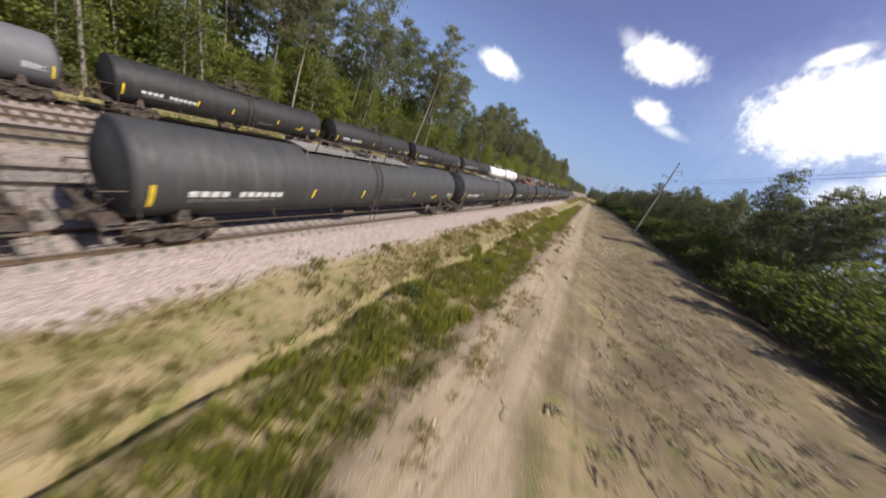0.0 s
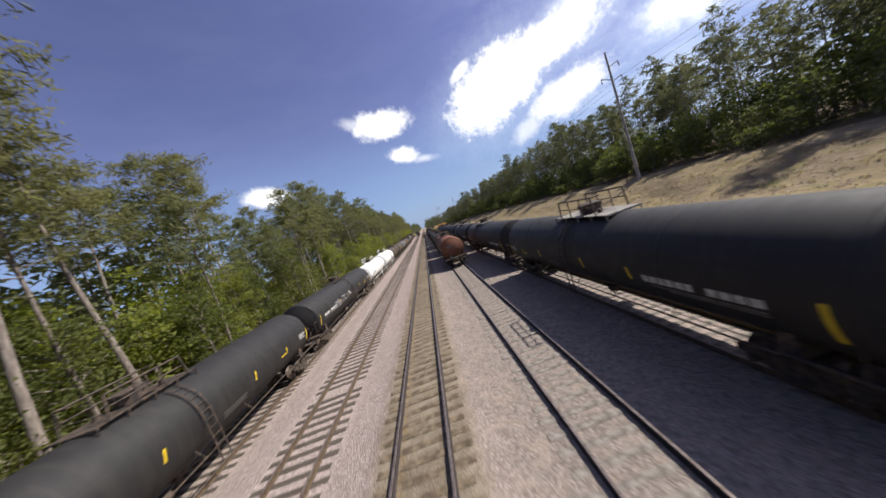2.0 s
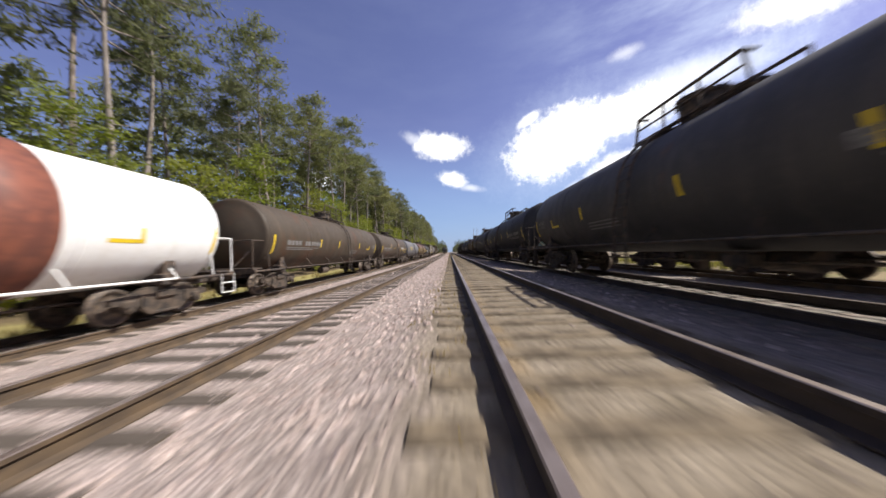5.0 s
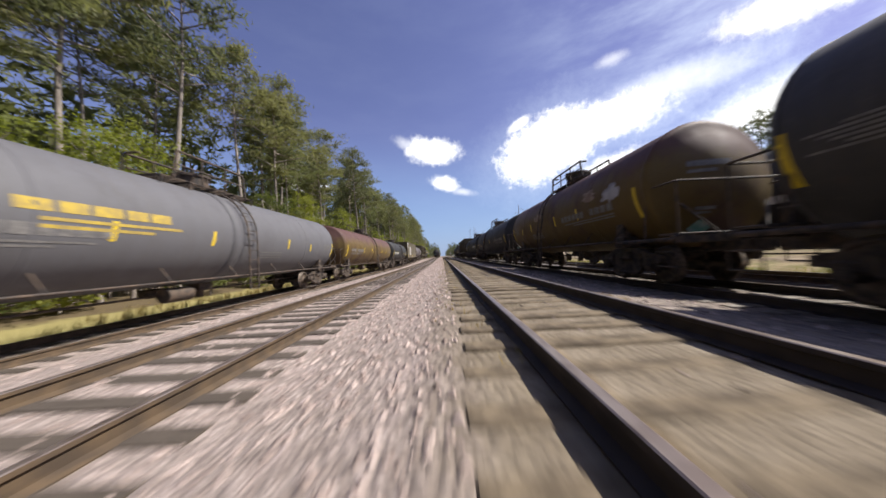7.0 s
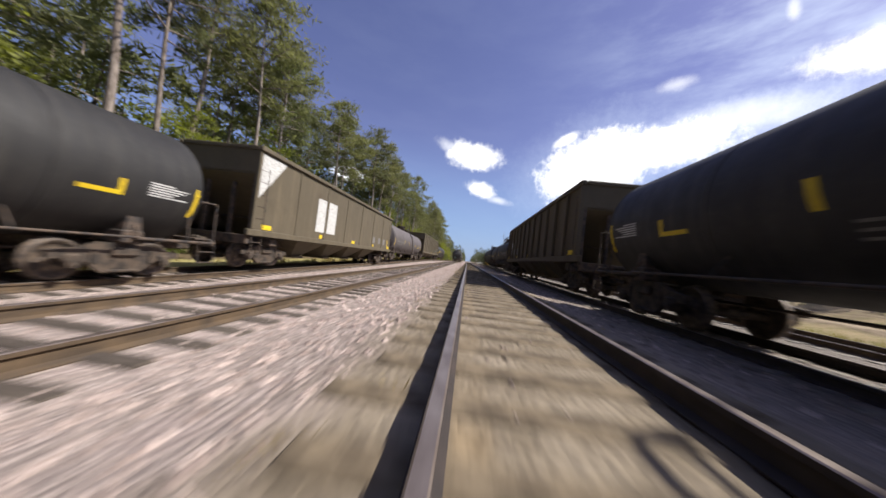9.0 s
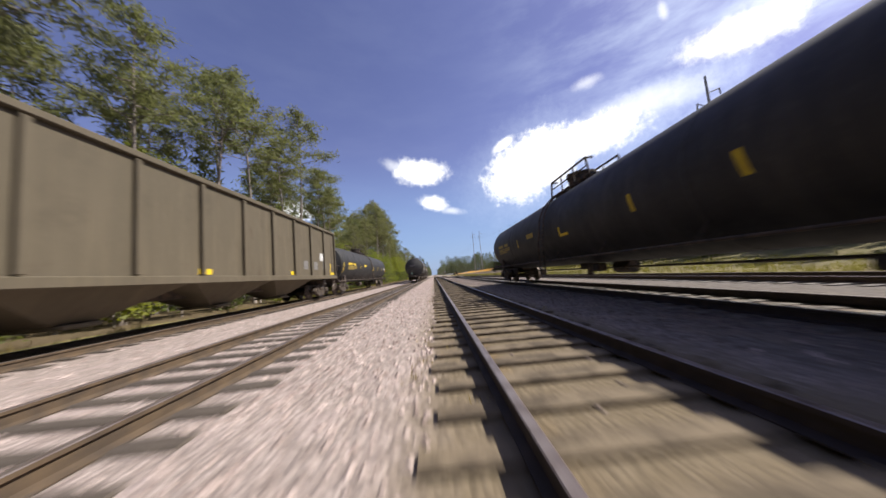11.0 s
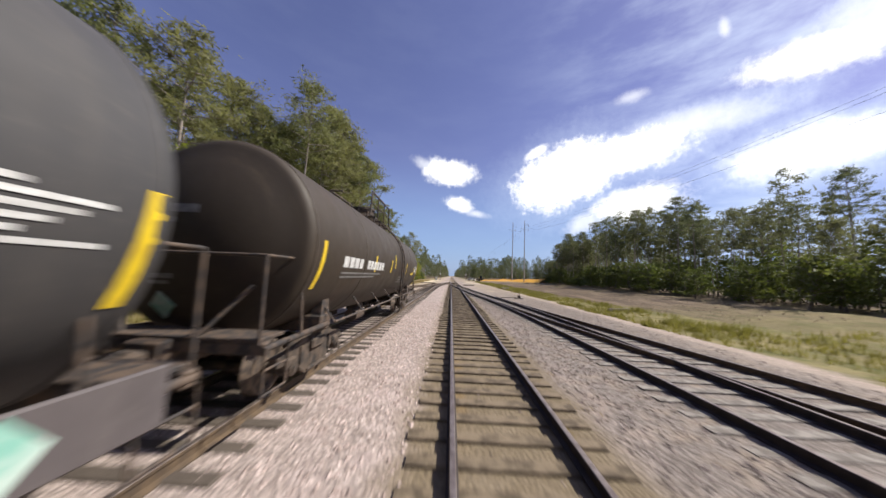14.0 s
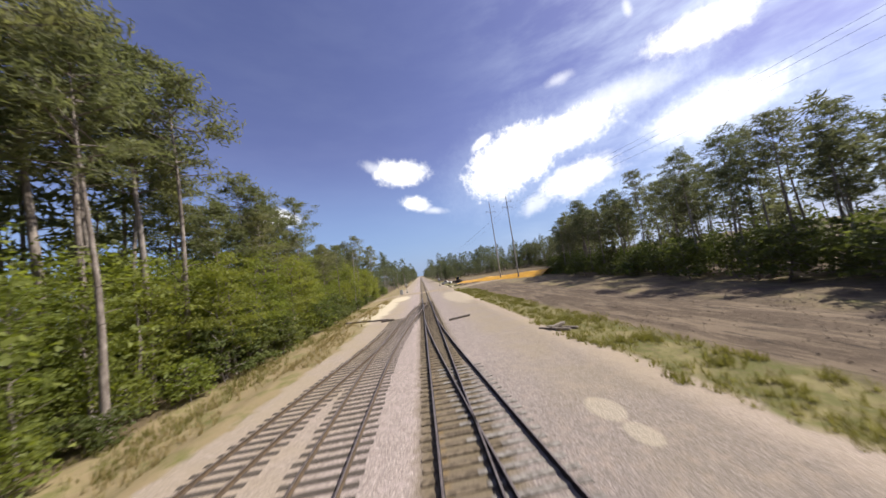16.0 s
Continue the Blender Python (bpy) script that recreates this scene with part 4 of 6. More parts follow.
    # reflective tape and stencilled bars, both sides
    for sx in (-1, 1):
        bars = (-he * 0.42, -he * 0.12, he * 0.36)
        if gold:
            bars = (-he * 0.40 * sx, he * 0.42 * sx, he * 0.64 * sx)
        for y, a0, a1, w in [(-he + 0.75, -28, 2, 0.055), (he - 0.62, -28, 2, 0.055)] + [(y, -15, 1, 0.05) for y in bars]:
            part("reflector", decal(r, zc, y - w, y + w, a0, a1, M["yellow"], "reflector", sx, 0.06), tank)
        # an L of tape past the middle: a long foot and a short upright
        y, foot = (he * 0.12 * sx, 0.6) if gold else (he * 0.60, 0.72)
        if paint_key in ("grey", "ochre"):
            foot = 0.1
        part("reflector", decal(r, zc, y, y + foot, -17.5, -14.0, M["yellow"], "reflector", sx), tank)
        part("reflector", decal(r, zc, y + foot - 0.10, y + foot, -14.0, -4, M["yellow"], "reflector", sx), tank)
        if gold:
            # yellow lettering with lines under it, a blank yellow block, a pale stencil at the far end
            def row(name, d, w, a0, a1, key):
                y0, y1 = sorted(((-he + d) * sx, (-he + d + w) * sx))
                part(name, decal(r, zc, y0, y1, a0, a1, M[key], name, sx), tank)

            # amber on the t3 car puts shade into the yellow lettering's colour
            for d, w in ((2.0, 0.34), (2.40, 0.34), (2.80, 0.30), (3.45, 0.34), (3.85, 0.34)):
                row("letter_bar", d, w, -3, 3.5, "yellow" if paint_key == "dimblack" else "amber")
            for a, ln in ((-8.5, 2.6), (-12.5, 2.5), (-16.5, 1.8)):
                row("letter_line", 2.0, ln, a, a + 2.2, "amber")
            row("warning_panel", he * 0.74, 0.85, -4.5, 3.5, "yellow" if paint_key == "dimblack" else "amber")
            for j in range(6):
                row("stencil_line", 2 * he - 1.55, 0.68 - 0.1 * (j % 3), -11 + 2.3 * j, -9.6 + 2.3 * j, "mark")
        if marks:
            key = "mark" if marks > 1 else "markdim"
            y = -he + 1.7
            for w in (0.34, 0.30, 0.32, 0.30, 0.0, 0.28, 0.30, 0.28, 0.30, 0.30, 0.28):
                if w:
                    part("stencil_bar", decal(r, zc, y, y + w * 0.8, -13, -5, M[key], "stencil_bar", sx), tank)
                y += w if w else 0.3
            for j, (w, a) in enumerate(((3.0, -18), (2.4, -21))):
                part("stencil_line", decal(r, zc, -he + 1.7, -he + 1.7 + w, a, a + 1.6, M["markdim"], "stencil_line", sx), tank)
            for j in range(6):
                a = -13.5 + 2.2 * j
                part("stencil_line", decal(r, zc, he - 0.82 - text_w, he - 0.82 - 0.12 * ((j * 7) % 4), a, a + 1.2, M["mark"] if marks > 1 else M["markdim"], "stencil_line", sx), tank)
            for a in (-22, -26, -30):
                part("stencil_line", decal(r, zc, he * 0.14, he * 0.14 + 1.5, a, a + 1.5, M["markdim"], "stencil_line", sx), tank)
    if amber:
        for sx in (-1, 1):
            y = -he * 0.58
            for w in (0.55, 0.5, 0.6, 0.5, 0.55):
                part("letter_bar", decal(r, zc, y, y + w * 0.85, 3, 11, M["amber"], "letter_bar", sx), tank)
                y += w
            for a, ln in ((-3, 2.6), (-8, 1.9)):
                part("letter_line", decal(r, zc, -he * 0.58 + 0.3, -he * 0.58 + 0.3 + ln, a, a + 2.4, M["amber"], "letter_line", sx), tank)
    if plate:
        for sx in (-1, 1):
            y = -he + 1.0
            for j in range(6):
                part("stencil_line", decal(r, zc, y, y + 1.25 - 0.15 * (j % 3), -9 + 2.3 * j, -7.6 + 2.3 * j, M["flake"], "stencil_line", sx), tank)
            part("stencil_bar", decal(r, zc, y + 0.35, y + 1.75, 9, 13.5, M["flake"], "stencil_bar", sx), tank)
            part("stencil_bar", decal(r, zc, y + 1.2, y + 1.75, -16, -12, M["flake"], "stencil_bar", sx), tank)
    if framed is not None:
        for sx in (-1, 1):
            part("panel_ground", decal(r, zc, framed - 0.17, framed + 0.15, -14, 13, M["black"], "panel_ground", sx), tank)
            part("warning_panel", decal(r + 0.006, zc, framed - 0.05, framed + 0.05, -9, 9, M["yellow"], "warning_panel", sx), tank)
    if flakes:
        for j, (y, ang, wide, tall, key) in enumerate(flakes):
            for sx in (-1, 1):
                part("flaked_patch", blotch(r, zc, y, ang, wide, tall, M[key], "flaked_patch", sx, 60 + j), tank)
    if heads:
        def on_head(x0, x1, z0, z1):
            """A strip lying on the dished end that faces -y."""
            vs = []
            for q in range(5):
                x = x0 + (x1 - x0) * q / 4
                for z in (z0, z1):
                    vs.append((x, -he + (cap - knuckle) * (math.hypot(x, z) / (r - knuckle)) ** 2 - 0.006, zc + z))
            return vs, [(2 * q, 2 * q + 1, 2 * q + 3, 2 * q + 2) for q in range(4)]

        for x0, x1, z0, z1 in ((-0.72, 0.10, 0.30, 0.42), (-0.72, -0.20, 0.16, 0.23), (-0.60, -0.22, -0.62, -0.55), (-0.60, -0.30, -0.70, -0.65)):
            part("stencil_line", Shape().add(*on_head(x0, x1, z0, z1), True).mesh("stencil_line", M["markdim"]), tank)
        dz = Shape()
        pts = [(-0.45, -0.80), (-0.25, -1.0), (-0.45, -1.2), (-0.65, -1.0)]
        vs = [(x, -he + (cap - knuckle) * (min(1.0, math.hypot(x, z) / (r - knuckle))) ** 2 - off2, zc + z) for off2 in (0.0, 0.02) for x, z in pts]
        dz.add(vs, [(4, 5, 6, 7), (0, 1, 5, 4), (1, 2, 6, 5), (2, 3, 7, 6), (3, 0, 4, 7)])
        part("placard", dz.mesh("placard", M["placard"]), tank, None, "pale green diamond placard")
    if side_plate:
        # flat plate beside the end platform, with a diamond placard on it
        for sx in (-1, 1):
            for y in (half - 1.55,):
                sp = part("side_plate", Shape().box((sx * 1.40, y, 0.98), (0.05, 1.75, 0.46), 0.015).mesh("side_plate", M["mauve"]), car)
                x = sx * 1.428
                dia = [(x, y, 0.76), (x, y + 0.21, 0.98), (x, y, 1.20), (x, y - 0.21, 0.98)]
                back = [(x + sx * 0.006, b, c) for a, b, c in dia]
                part("placard", Shape().add(dia + back, [(4, 5, 6, 7), (0, 1, 5, 4), (1, 2, 6, 5), (2, 3, 7, 6), (3, 0, 4, 7)]).mesh("placard", M["placard"]), sp, None, "pale green diamond placard")
    if scrawl:
        for sx in (-1, 1):
            for j in range(9):
                y0 = -he * 0.55 + j * 0.62
                vs = []
                for i in range(15):
                    t = i / 14 * 2 * math.pi * 0.85 + j
                    a = -8 + 11 * math.sin(t + 0.4 * j) + 2 * math.sin(3 * t)
                    yy = y0 + 0.38 * math.cos(t * (1 + 0.2 * (j % 3)))
                    for da in (-1.6, 1.6):
                        x, z = on_tank(r, zc, a + da, 0.006)
                        vs.append((sx * x, yy + 0.03 * da, z))
                fs = [(2 * i, 2 * i + 1, 2 * i + 3, 2 * i + 2) for i in range(14)]
                part("paint_scrawl", Shape().add(vs, fs, True).mesh("paint_scrawl", M["scrawl"]), tank)
    return car


def hopper_car(label, m, length, paint_key, logo=True, top=4.25, group="parked hopper cars"):
    car = thing("hopper_car", m, label, "hopper car", group)
    half, w, z0 = length / 2, 1.5, 1.25
    t = 0.06
    def piece(name, shape):
        part(name, shape.mesh(name, M[paint_key]), car)

    for sx in (-1, 1):
        piece("side_sheet", Shape().box((sx * (w - t / 2), 0, (z0 + top) / 2), (t, length - 1.0, top - z0)))
        piece("top_chord", Shape().box((sx * (w + 0.02), 0, top - 0.06), (0.16, length - 0.9, 0.16), 0.02))
        piece("side_sill", Shape().box((sx * (w + 0.01), 0, z0 + 0.05), (0.14, length - 0.6, 0.22), 0.02))
    for e in (-1, 1):
        # sloped end sheet, high outside, low inside
        y1, y2 = e * (half - 0.55), e * (half - 3.4)
        vs = [(-w + t, y1, top - 0.9), (w - t, y1, top - 0.9), (w - t, y2, z0 - 0.1), (-w + t, y2, z0 - 0.1)]
        vs += [(x, y, z - 0.06) for x, y, z in vs]
        piece("slope_sheet", Shape().add(vs, [(0, 1, 2, 3), (7, 6, 5, 4), (0, 4, 5, 1), (1, 5, 6, 2), (2, 6, 7, 3), (3, 7, 4, 0)]))
        piece("end_sheet", Shape().box((0, e * (half - 0.55), top - 0.45), (2 * w - 2 * t - 0.01, 0.06, 0.9)))
        piece("end_chord", Shape().box((0, e * (half - 0.53), top - 0.05), (2 * w - 0.2, 0.12, 0.14), 0.02))
    n, deep = (8, 0.03) if logo else (13, 0.11)
    for sx in (-1, 1):
        for i in range(n):
            y = -half + 0.56 + (length - 1.12) * i / (n - 1)
            part("rib", Shape().box((sx * (w + deep / 2), y, (z0 + top) / 2), (deep, 0.12, top - z0 - 0.36), 0.012).mesh("rib", M[paint_key]), car)
    # heaped load line: dark inside sheets are seen only from above
    part("floor_sheet", Shape().box((0, 0, 1.9), (2 * w - 2 * t - 0.01, length - 4.4, 0.06)).mesh("floor_sheet", M["steel"]), car)
    for i in range(4):
        y = -half + 3.5 + (length - 7.0) * (i + 0.5) / 4
        q = Shape()
        a, b = 1.30, 0.42
        dy = (length - 7.0) / 8 - 0.05
        vs = [(-a, y - dy, z0), (a, y - dy, z0), (a, y + dy, z0), (-a, y + dy, z0), (-b, y - 0.3, 0.42), (b, y - 0.3, 0.42), (b, y + 0.3, 0.42), (-b, y + 0.3, 0.42)]
        q.add(vs, [(0, 1, 5, 4), (1, 2, 6, 5), (2, 3, 7, 6), (3, 0, 4, 7), (4, 5, 6, 7), (3, 2, 1, 0)])
        q.box((0, y, 0.42), (1.3, 0.75, 0.10), 0.02)
        part("discharge_gate", q.mesh("discharge_gate", M[paint_key]), car)
    s = Shape().box((0, 0, 0.95), (0.5, length - 0.9, 0.34), 0.03)
    tc = half - 1.95
    for e in (-1, 1):
        s.box((0, e * tc, 1.02), (2.7, 0.4, 0.3), 0.03).box((0, e * (half - 0.5), 1.05), (2.9, 0.2, 0.3), 0.02)
        for sx in (-1, 1):
            for x, y, z, h in ((1.38, 0.62, 2.2, 2.3), (0.5, 0.75, 2.0, 2.0)):
                part("end_post", Shape().box((sx * x, e * (half - y), z), (0.12, 0.13, h), 0.02).mesh("end_post", M["steel"]), car)
            rungs = Shape()
            for j in range(8):
                rungs.tube((sx * 1.50, e * (half - 0.6), 0.55 + j * 0.42), (sx * 1.50, e * (half - 1.05), 0.55 + j * 0.42), 0.015, n=5)
            rungs.tube((sx * 1.50, e * (half - 0.6), 0.5), (sx * 1.50, e * (half - 0.6), 3.6), 0.02, n=5)
            rungs.tube((sx * 1.50, e * (half - 1.05), 0.5), (sx * 1.50, e * (half - 1.05), 3.6), 0.02, n=5)
            part("ladder", rungs.mesh("ladder", M["steel"]), car)
    part("underframe", s.mesh("underframe", M["steel"]), car)
    for e in (-1, 1):
        q = Shape().box((0, e * (half - 0.22), 0.86), (0.20, 0.46, 0.22), 0.03).box((0.03, e * (half - 0.03), 0.86), (0.28, 0.20, 0.30), 0.05)
        part("coupler", q.mesh("coupler", M["rusty"]), car)
    add_trucks(car, tc)

    def patch(y0, y1, za, zb, key, nm):
        for sx in (-1, 1):
            part(nm, Shape().box((sx * (w + 0.004), (y0 + y1) / 2, (za + zb) / 2), (0.008, y1 - y0, zb - za)).mesh(nm, M[key]), car)

    if logo:
        patch(-half + 4.55, -half + 5.45, 1.75, 3.35, "mark", "painted_panel")
        patch(-half + 5.62, -half + 6.52, 1.75, 3.35, "mark", "painted_panel")
        for sx in (-1, 1):
            # white corner, cut on the slant
            x, tri = sx * (w + 0.008), [(-half + 0.66, 4.05), (-half + 1.95, 4.05), (-half + 0.66, 2.5)]
            vs = [(x, y, z) for y, z in tri] + [(x - sx * 0.008, y, z) for y, z in tri]
            part("painted_corner", Shape().add(vs, [(0, 1, 2), (5, 4, 3), (0, 3, 4, 1), (1, 4, 5, 2), (2, 5, 3, 0)]).mesh("painted_corner", M["mark"]), car)
    else:
        patch(half - 3.0, half - 2.2, 2.3, 2.75, "mark", "painted_panel")
    for i in range(5):
        y = -half + 1.0 + (length - 2.2) * i / 4
        patch(y, y + (0.5 if i % 2 == 0 else 0.28), 1.45, 1.62, "yellow", "reflector")
    patch(half - 1.35, half - 1.25, 1.45, 2.2, "yellow", "reflector")
    for i in range(3):
        patch(half - 5.2 + i * 1.3, half - 4.7 + i * 1.3, 1.75, 2.2, "markdim", "stencil_panel")
    return car


def spot(line, y0, y1):
    c = (y0 + y1) / 2
    return pose(line_x(line, c), c, line_z(line, c)), y1 - y0


def build_trains():
    # westernmost siding, from the start of the yard
    def tank(line, y0, y1, label, key, **kw):
        m, length = spot(line, y0, y1)
        return tank_car(label, m, length, key, **kw)

    blk = "black tank car with yellow reflective tape on a siding"
    tank("t0", -10.0, 8.4, "pale grey tank car parked on a siding", "grey")
    tank("t0", 8.7, 27.4, blk, "dimblack")
    tank("t0", 27.7, 46.0, blk, "dimblack")
    tank("t0", 46.3, 68.2, "black tank car with white stencils before the woods", "dimblack")
    tank("t0", 68.5, 91.2, "black tank car with pale scrawled paint on its side", "dimblack", scrawl=True)
    tank("t0", 91.5, 108.6, "bright white tank car with white railings", "white", rail_mat="white", r=1.36, zc=2.25, marks=1)
    tank("t0", 108.9, 126.4, "white tank car with a red-brown band round it", "white", rail_mat="white", ring=[(3.6, 0.55, "redband")], marks=0)
    tank("t0", 126.7, 145.0, "dull brown tank car with small white marks", "brown", marks=1)
    tank("t0", 145.3, 163.7, "rust-brown tank car with patches of flaked paint", "brown", marks=1, flakes=[(1.6, 12, 0.6, 14, "flake"), (1.1, 2, 0.35, 9, "flake"), (4.2, -6, 1.1, 7, "scrawl"), (5.3, -3, 0.6, 5, "mark"), (6.6, -8, 0.7, 6, "flake"), (-3.2, 6, 0.5, 8, "flake")])
    tank("t0", 164.0, 182.3, "light grey tank car with a faded yellow band of letters", "grey", ring=[(0.0, 0.22, "grey")], amber=True, marks=1)
    tank("t0", 182.6, 201.7, "rust-stained ochre tank car", "ochre", ring=[(0.0, 0.2, "ochre")], marks=1)
    tank("t0", 202.0, 217.8, "clean black tank car with yellow tape and white stencils", "dimblack")
    m, ln = spot("t0", 218.1, 236.2)
    hopper_car("tan ribbed hopper car with white painted panels", m, ln, "tan")
    tank("t0", 236.5, 255.0, "mauve-grey tank car between two hopper cars", "mauve", marks=1)
    m, ln = spot("t0", 255.3, 279.2)
    hopper_car("plain tan-brown hopper car with upright ribs", m, ln, "tan", logo=False, top=4.35)
    tank("t0", 279.5, 300.6, "charcoal tank car at the end of a row", "dimblack", marks=0, gold=True)
    # the two cars farther on
    tank("t1", 306.6, 323.9, "charcoal tank car with roof railing beside a bare track", "charcoal", gap=0.5, r=1.56, zc=2.42, heads=True, text_w=2.8, side_plate=True)
    tank("t1", 324.1, 339.2, "umber tank car with yellow tape at the end of a row", "umber", r=1.56, zc=2.42, heads=True, framed=-0.20, off=0.4)
    # the row that shades the middle track
    tank("t3", 80.8, 97.0, "orange rusted tank car at the head of a row", "orange", marks=0, plate=True, r=1.42, zc=2.22, heads=True, walk_w=1.1, walk_len=3.0)
    tank("t3", 97.3, 114.0, "dark tank car behind the orange one", "black", marks=1, r=1.42, zc=2.22, heads=True, walk_w=1.1, walk_len=3.0)
    tank("t3", 114.3, 131.8, "black tank car in a long row", "charcoal", marks=1, r=1.42, zc=2.22, heads=True, walk_w=1.1, walk_len=3.0)
    tank("t3", 132.1, 149.7, "black tank car in a long row", "black", marks=1, r=1.42, zc=2.22, heads=True, walk_w=1.1, walk_len=3.0)
    tank("t3", 150.0, 168.7, "black tank car with faded paint patches in a long row", "charcoal", marks=1, r=1.42, zc=2.22, heads=True, walk_w=1.1, walk_len=3.0, flakes=[(-0.5, 4, 0.8, 7, "flake"), (0.9, 2, 0.7, 10, "flake"), (2.1, 5, 0.5, 12, "flake"), (3.0, 1, 0.7, 6, "flake"), (-3.0, 0, 0.6, 5, "scrawl")])
    tank("t3", 169.0, 182.9, "orange-brown rusted tank car with yellow tape", "ochre", marks=1, flakes=[(-3.4, 10, 0.55, 9, "flake"), (-4.6, 4, 0.5, 12, "scrawl"), (1.2, 9, 0.8, 8, "flake")], r=1.42, zc=2.22, heads=True, walk_w=1.1, walk_len=3.0)
    tank("t3", 183.2, 201.1, "black tank car behind the rusted one", "black", off=0.9, marks=1, r=1.42, zc=2.22, heads=True, walk_w=1.1, walk_len=3.0)
    tank("t3", 201.4, 218.9, "black tank car before a hopper car", "black", r=1.42, zc=2.22, heads=True, walk_w=1.1, walk_len=3.0)
    m, ln = spot("t3", 219.2, 237.0)
    hopper_car("tan hopper car in shade in a row of tank cars", m, ln, "tan", logo=False, top=4.0)
    tank("t3", 237.3, 257.6, "black tank car in a long row", "black", marks=1, r=1.42, zc=2.22, heads=True, walk_w=1.1, walk_len=3.0)
    tank("t3", 257.9, 279.6, "last black tank car of a row with yellow lettering", "black", marks=0, gold=True, r=1.42, zc=2.22, heads=True, walk_w=1.1, walk_len=3.0)
    # the row beside the dirt road
    row = ((-17.0, 3.1, 7.2, 0.0), (3.5, 27.1, 8.4, -0.6), (27.5, 49.4, 9.0, 1.0), (49.8, 70.0, 4.2, -0.3), (70.4, 90.6, 4.0, 2.4),
           (91.0, 109.4, 4.0, 0.0), (109.8, 128.2, 4.0, 0.0), (128.6, 147.2, 4.0, 0.0),
           (147.6, 166.0, 4.0, 0.0), (166.4, 184.8, 4.0, 0.0))
    for a, b, wl, off in row:
        if a < 40:
            tank("t4", a, b, "dark grey tank car with a pale slatted roof walkway", "dusty", walk_len=wl, walk_w=1.5, dome="low", off=off, r=1.55, zc=2.42)
        else:
            # the darker black puts these cars' shaded west sides into the paint
            tank("t4", a, b, "black tank car with a dark dome inside roof railings", "dimblack", walk_len=wl, walk_w=1.45, dome="mid", off=off, r=1.55, zc=2.42)


# ---------------------------------------------------------------- plants
def cards(centres, sizes, rng, flat=0.0, thin=0.45, droop=0.0):
    """Leaf cards: one slim triangle for each centre."""
    n = len(centres)
    d = rng.normal(size=(n, 3))
    d[:, 2] = d[:, 2] * (1 - flat) - droop
    d /= np.linalg.norm(d, axis=1, keepdims=True) + 1e-9
    e = np.cross(d, rng.normal(size=(n, 3)))
    e /= np.linalg.norm(e, axis=1, keepdims=True) + 1e-9
    s = sizes[:, None]
    nrm = np.cross(d, e)
    v = np.stack([centres - d * s - e * s * thin, centres - d * s * 0.6 + e * s * thin * 1.3 + nrm * s * 0.15, centres + d * s * 1.15], 1)
    f = np.arange(3 * n).reshape(n, 3)
    return v.reshape(-1, 3), f


def limb_mesh(segs, n=6):
    """Tapered tubes of (p0, p1, r0, r1)."""
    s = Shape()
    for p0, p1, r0, r1 in segs:
        s.tube(p0, p1, r0, r1, n, caps=False)
    return s


def pine(seed, height, crown_from, spread, cards_n, leaf=(0.16, 0.33)):
    rng = np.random.default_rng(seed)
    lean = rng.normal(0, 0.02, 2)
    segs = []
    pts = [Vector((lean[0] * z + 0.12 * math.sin(z * 0.35 + seed), lean[1] * z + 0.1 * math.sin(z * 0.28 + 2 * seed), z)) for z in np.linspace(-0.3, height, 9)]
    r = 0.0085 * height + 0.03
    for i in range(8):
        segs.append((pts[i], pts[i + 1], r * (1 - i / 8.6), r * (1 - (i + 1) / 8.6)))
    clumps, rad = [], []
    nb = int(15 + height * 0.5)
    for i in range(nb):
        f = crown_from + (1 - crown_from) * (i + rng.random()) / nb
        z = f * height
        c = Vector((lean[0] * z, lean[1] * z, z))
        a = i * 2.4 + rng.random()
        g = (f - crown_from) / (1 - crown_from)
        ln = spread * (0.45 + 0.75 * math.sin(math.pi * min(1, 0.25 + 0.75 * g) ** 0.9)) * rng.uniform(0.55, 1.1)
        if g > 0.85:
            ln *= 0.6
        tip = c + Vector((math.cos(a) * ln, math.sin(a) * ln, ln * rng.uniform(0.05, 0.45)))
        segs.append((c, tip, 0.055, 0.015))
        for q in (0.55, 0.8, 1.0):
            p = c.lerp(tip, q) + Vector(rng.normal(0, 0.25, 3))
            clumps.append(p)
            rad.append(rng.uniform(0.45, 0.85))
    # a few dead stubs under the crown
    for i in range(5):
        z = height * rng.uniform(0.25, crown_from)
        a = rng.random() * 6.3
        segs.append((Vector((lean[0] * z, lean[1] * z, z)), Vector((lean[0] * z + math.cos(a) * 0.9, lean[1] * z + math.sin(a) * 0.9, z + 0.25)), 0.03, 0.01))
    cl, rd = np.array(clumps), np.array(rad)
    pick = rng.integers(0, len(cl), cards_n)
    off = rng.normal(size=(cards_n, 3)) * rd[pick][:, None] * (0.60, 0.60, 0.30)
    v, f = cards(cl[pick] + off, rng.uniform(leaf[0], leaf[1], cards_n), rng, 0.3, 0.17)
    return limb_mesh(segs), v, f


def pine_far(seed, height):
    limbs, v, f = pine(seed, height, 0.50, 2.8, 620, (0.24, 0.50))
    c = v.reshape(-1, 3, 3)
    mid = c.mean(1, keepdims=True)
    return limbs, (mid + (c - mid) * 1.45).reshape(-1, 3), f


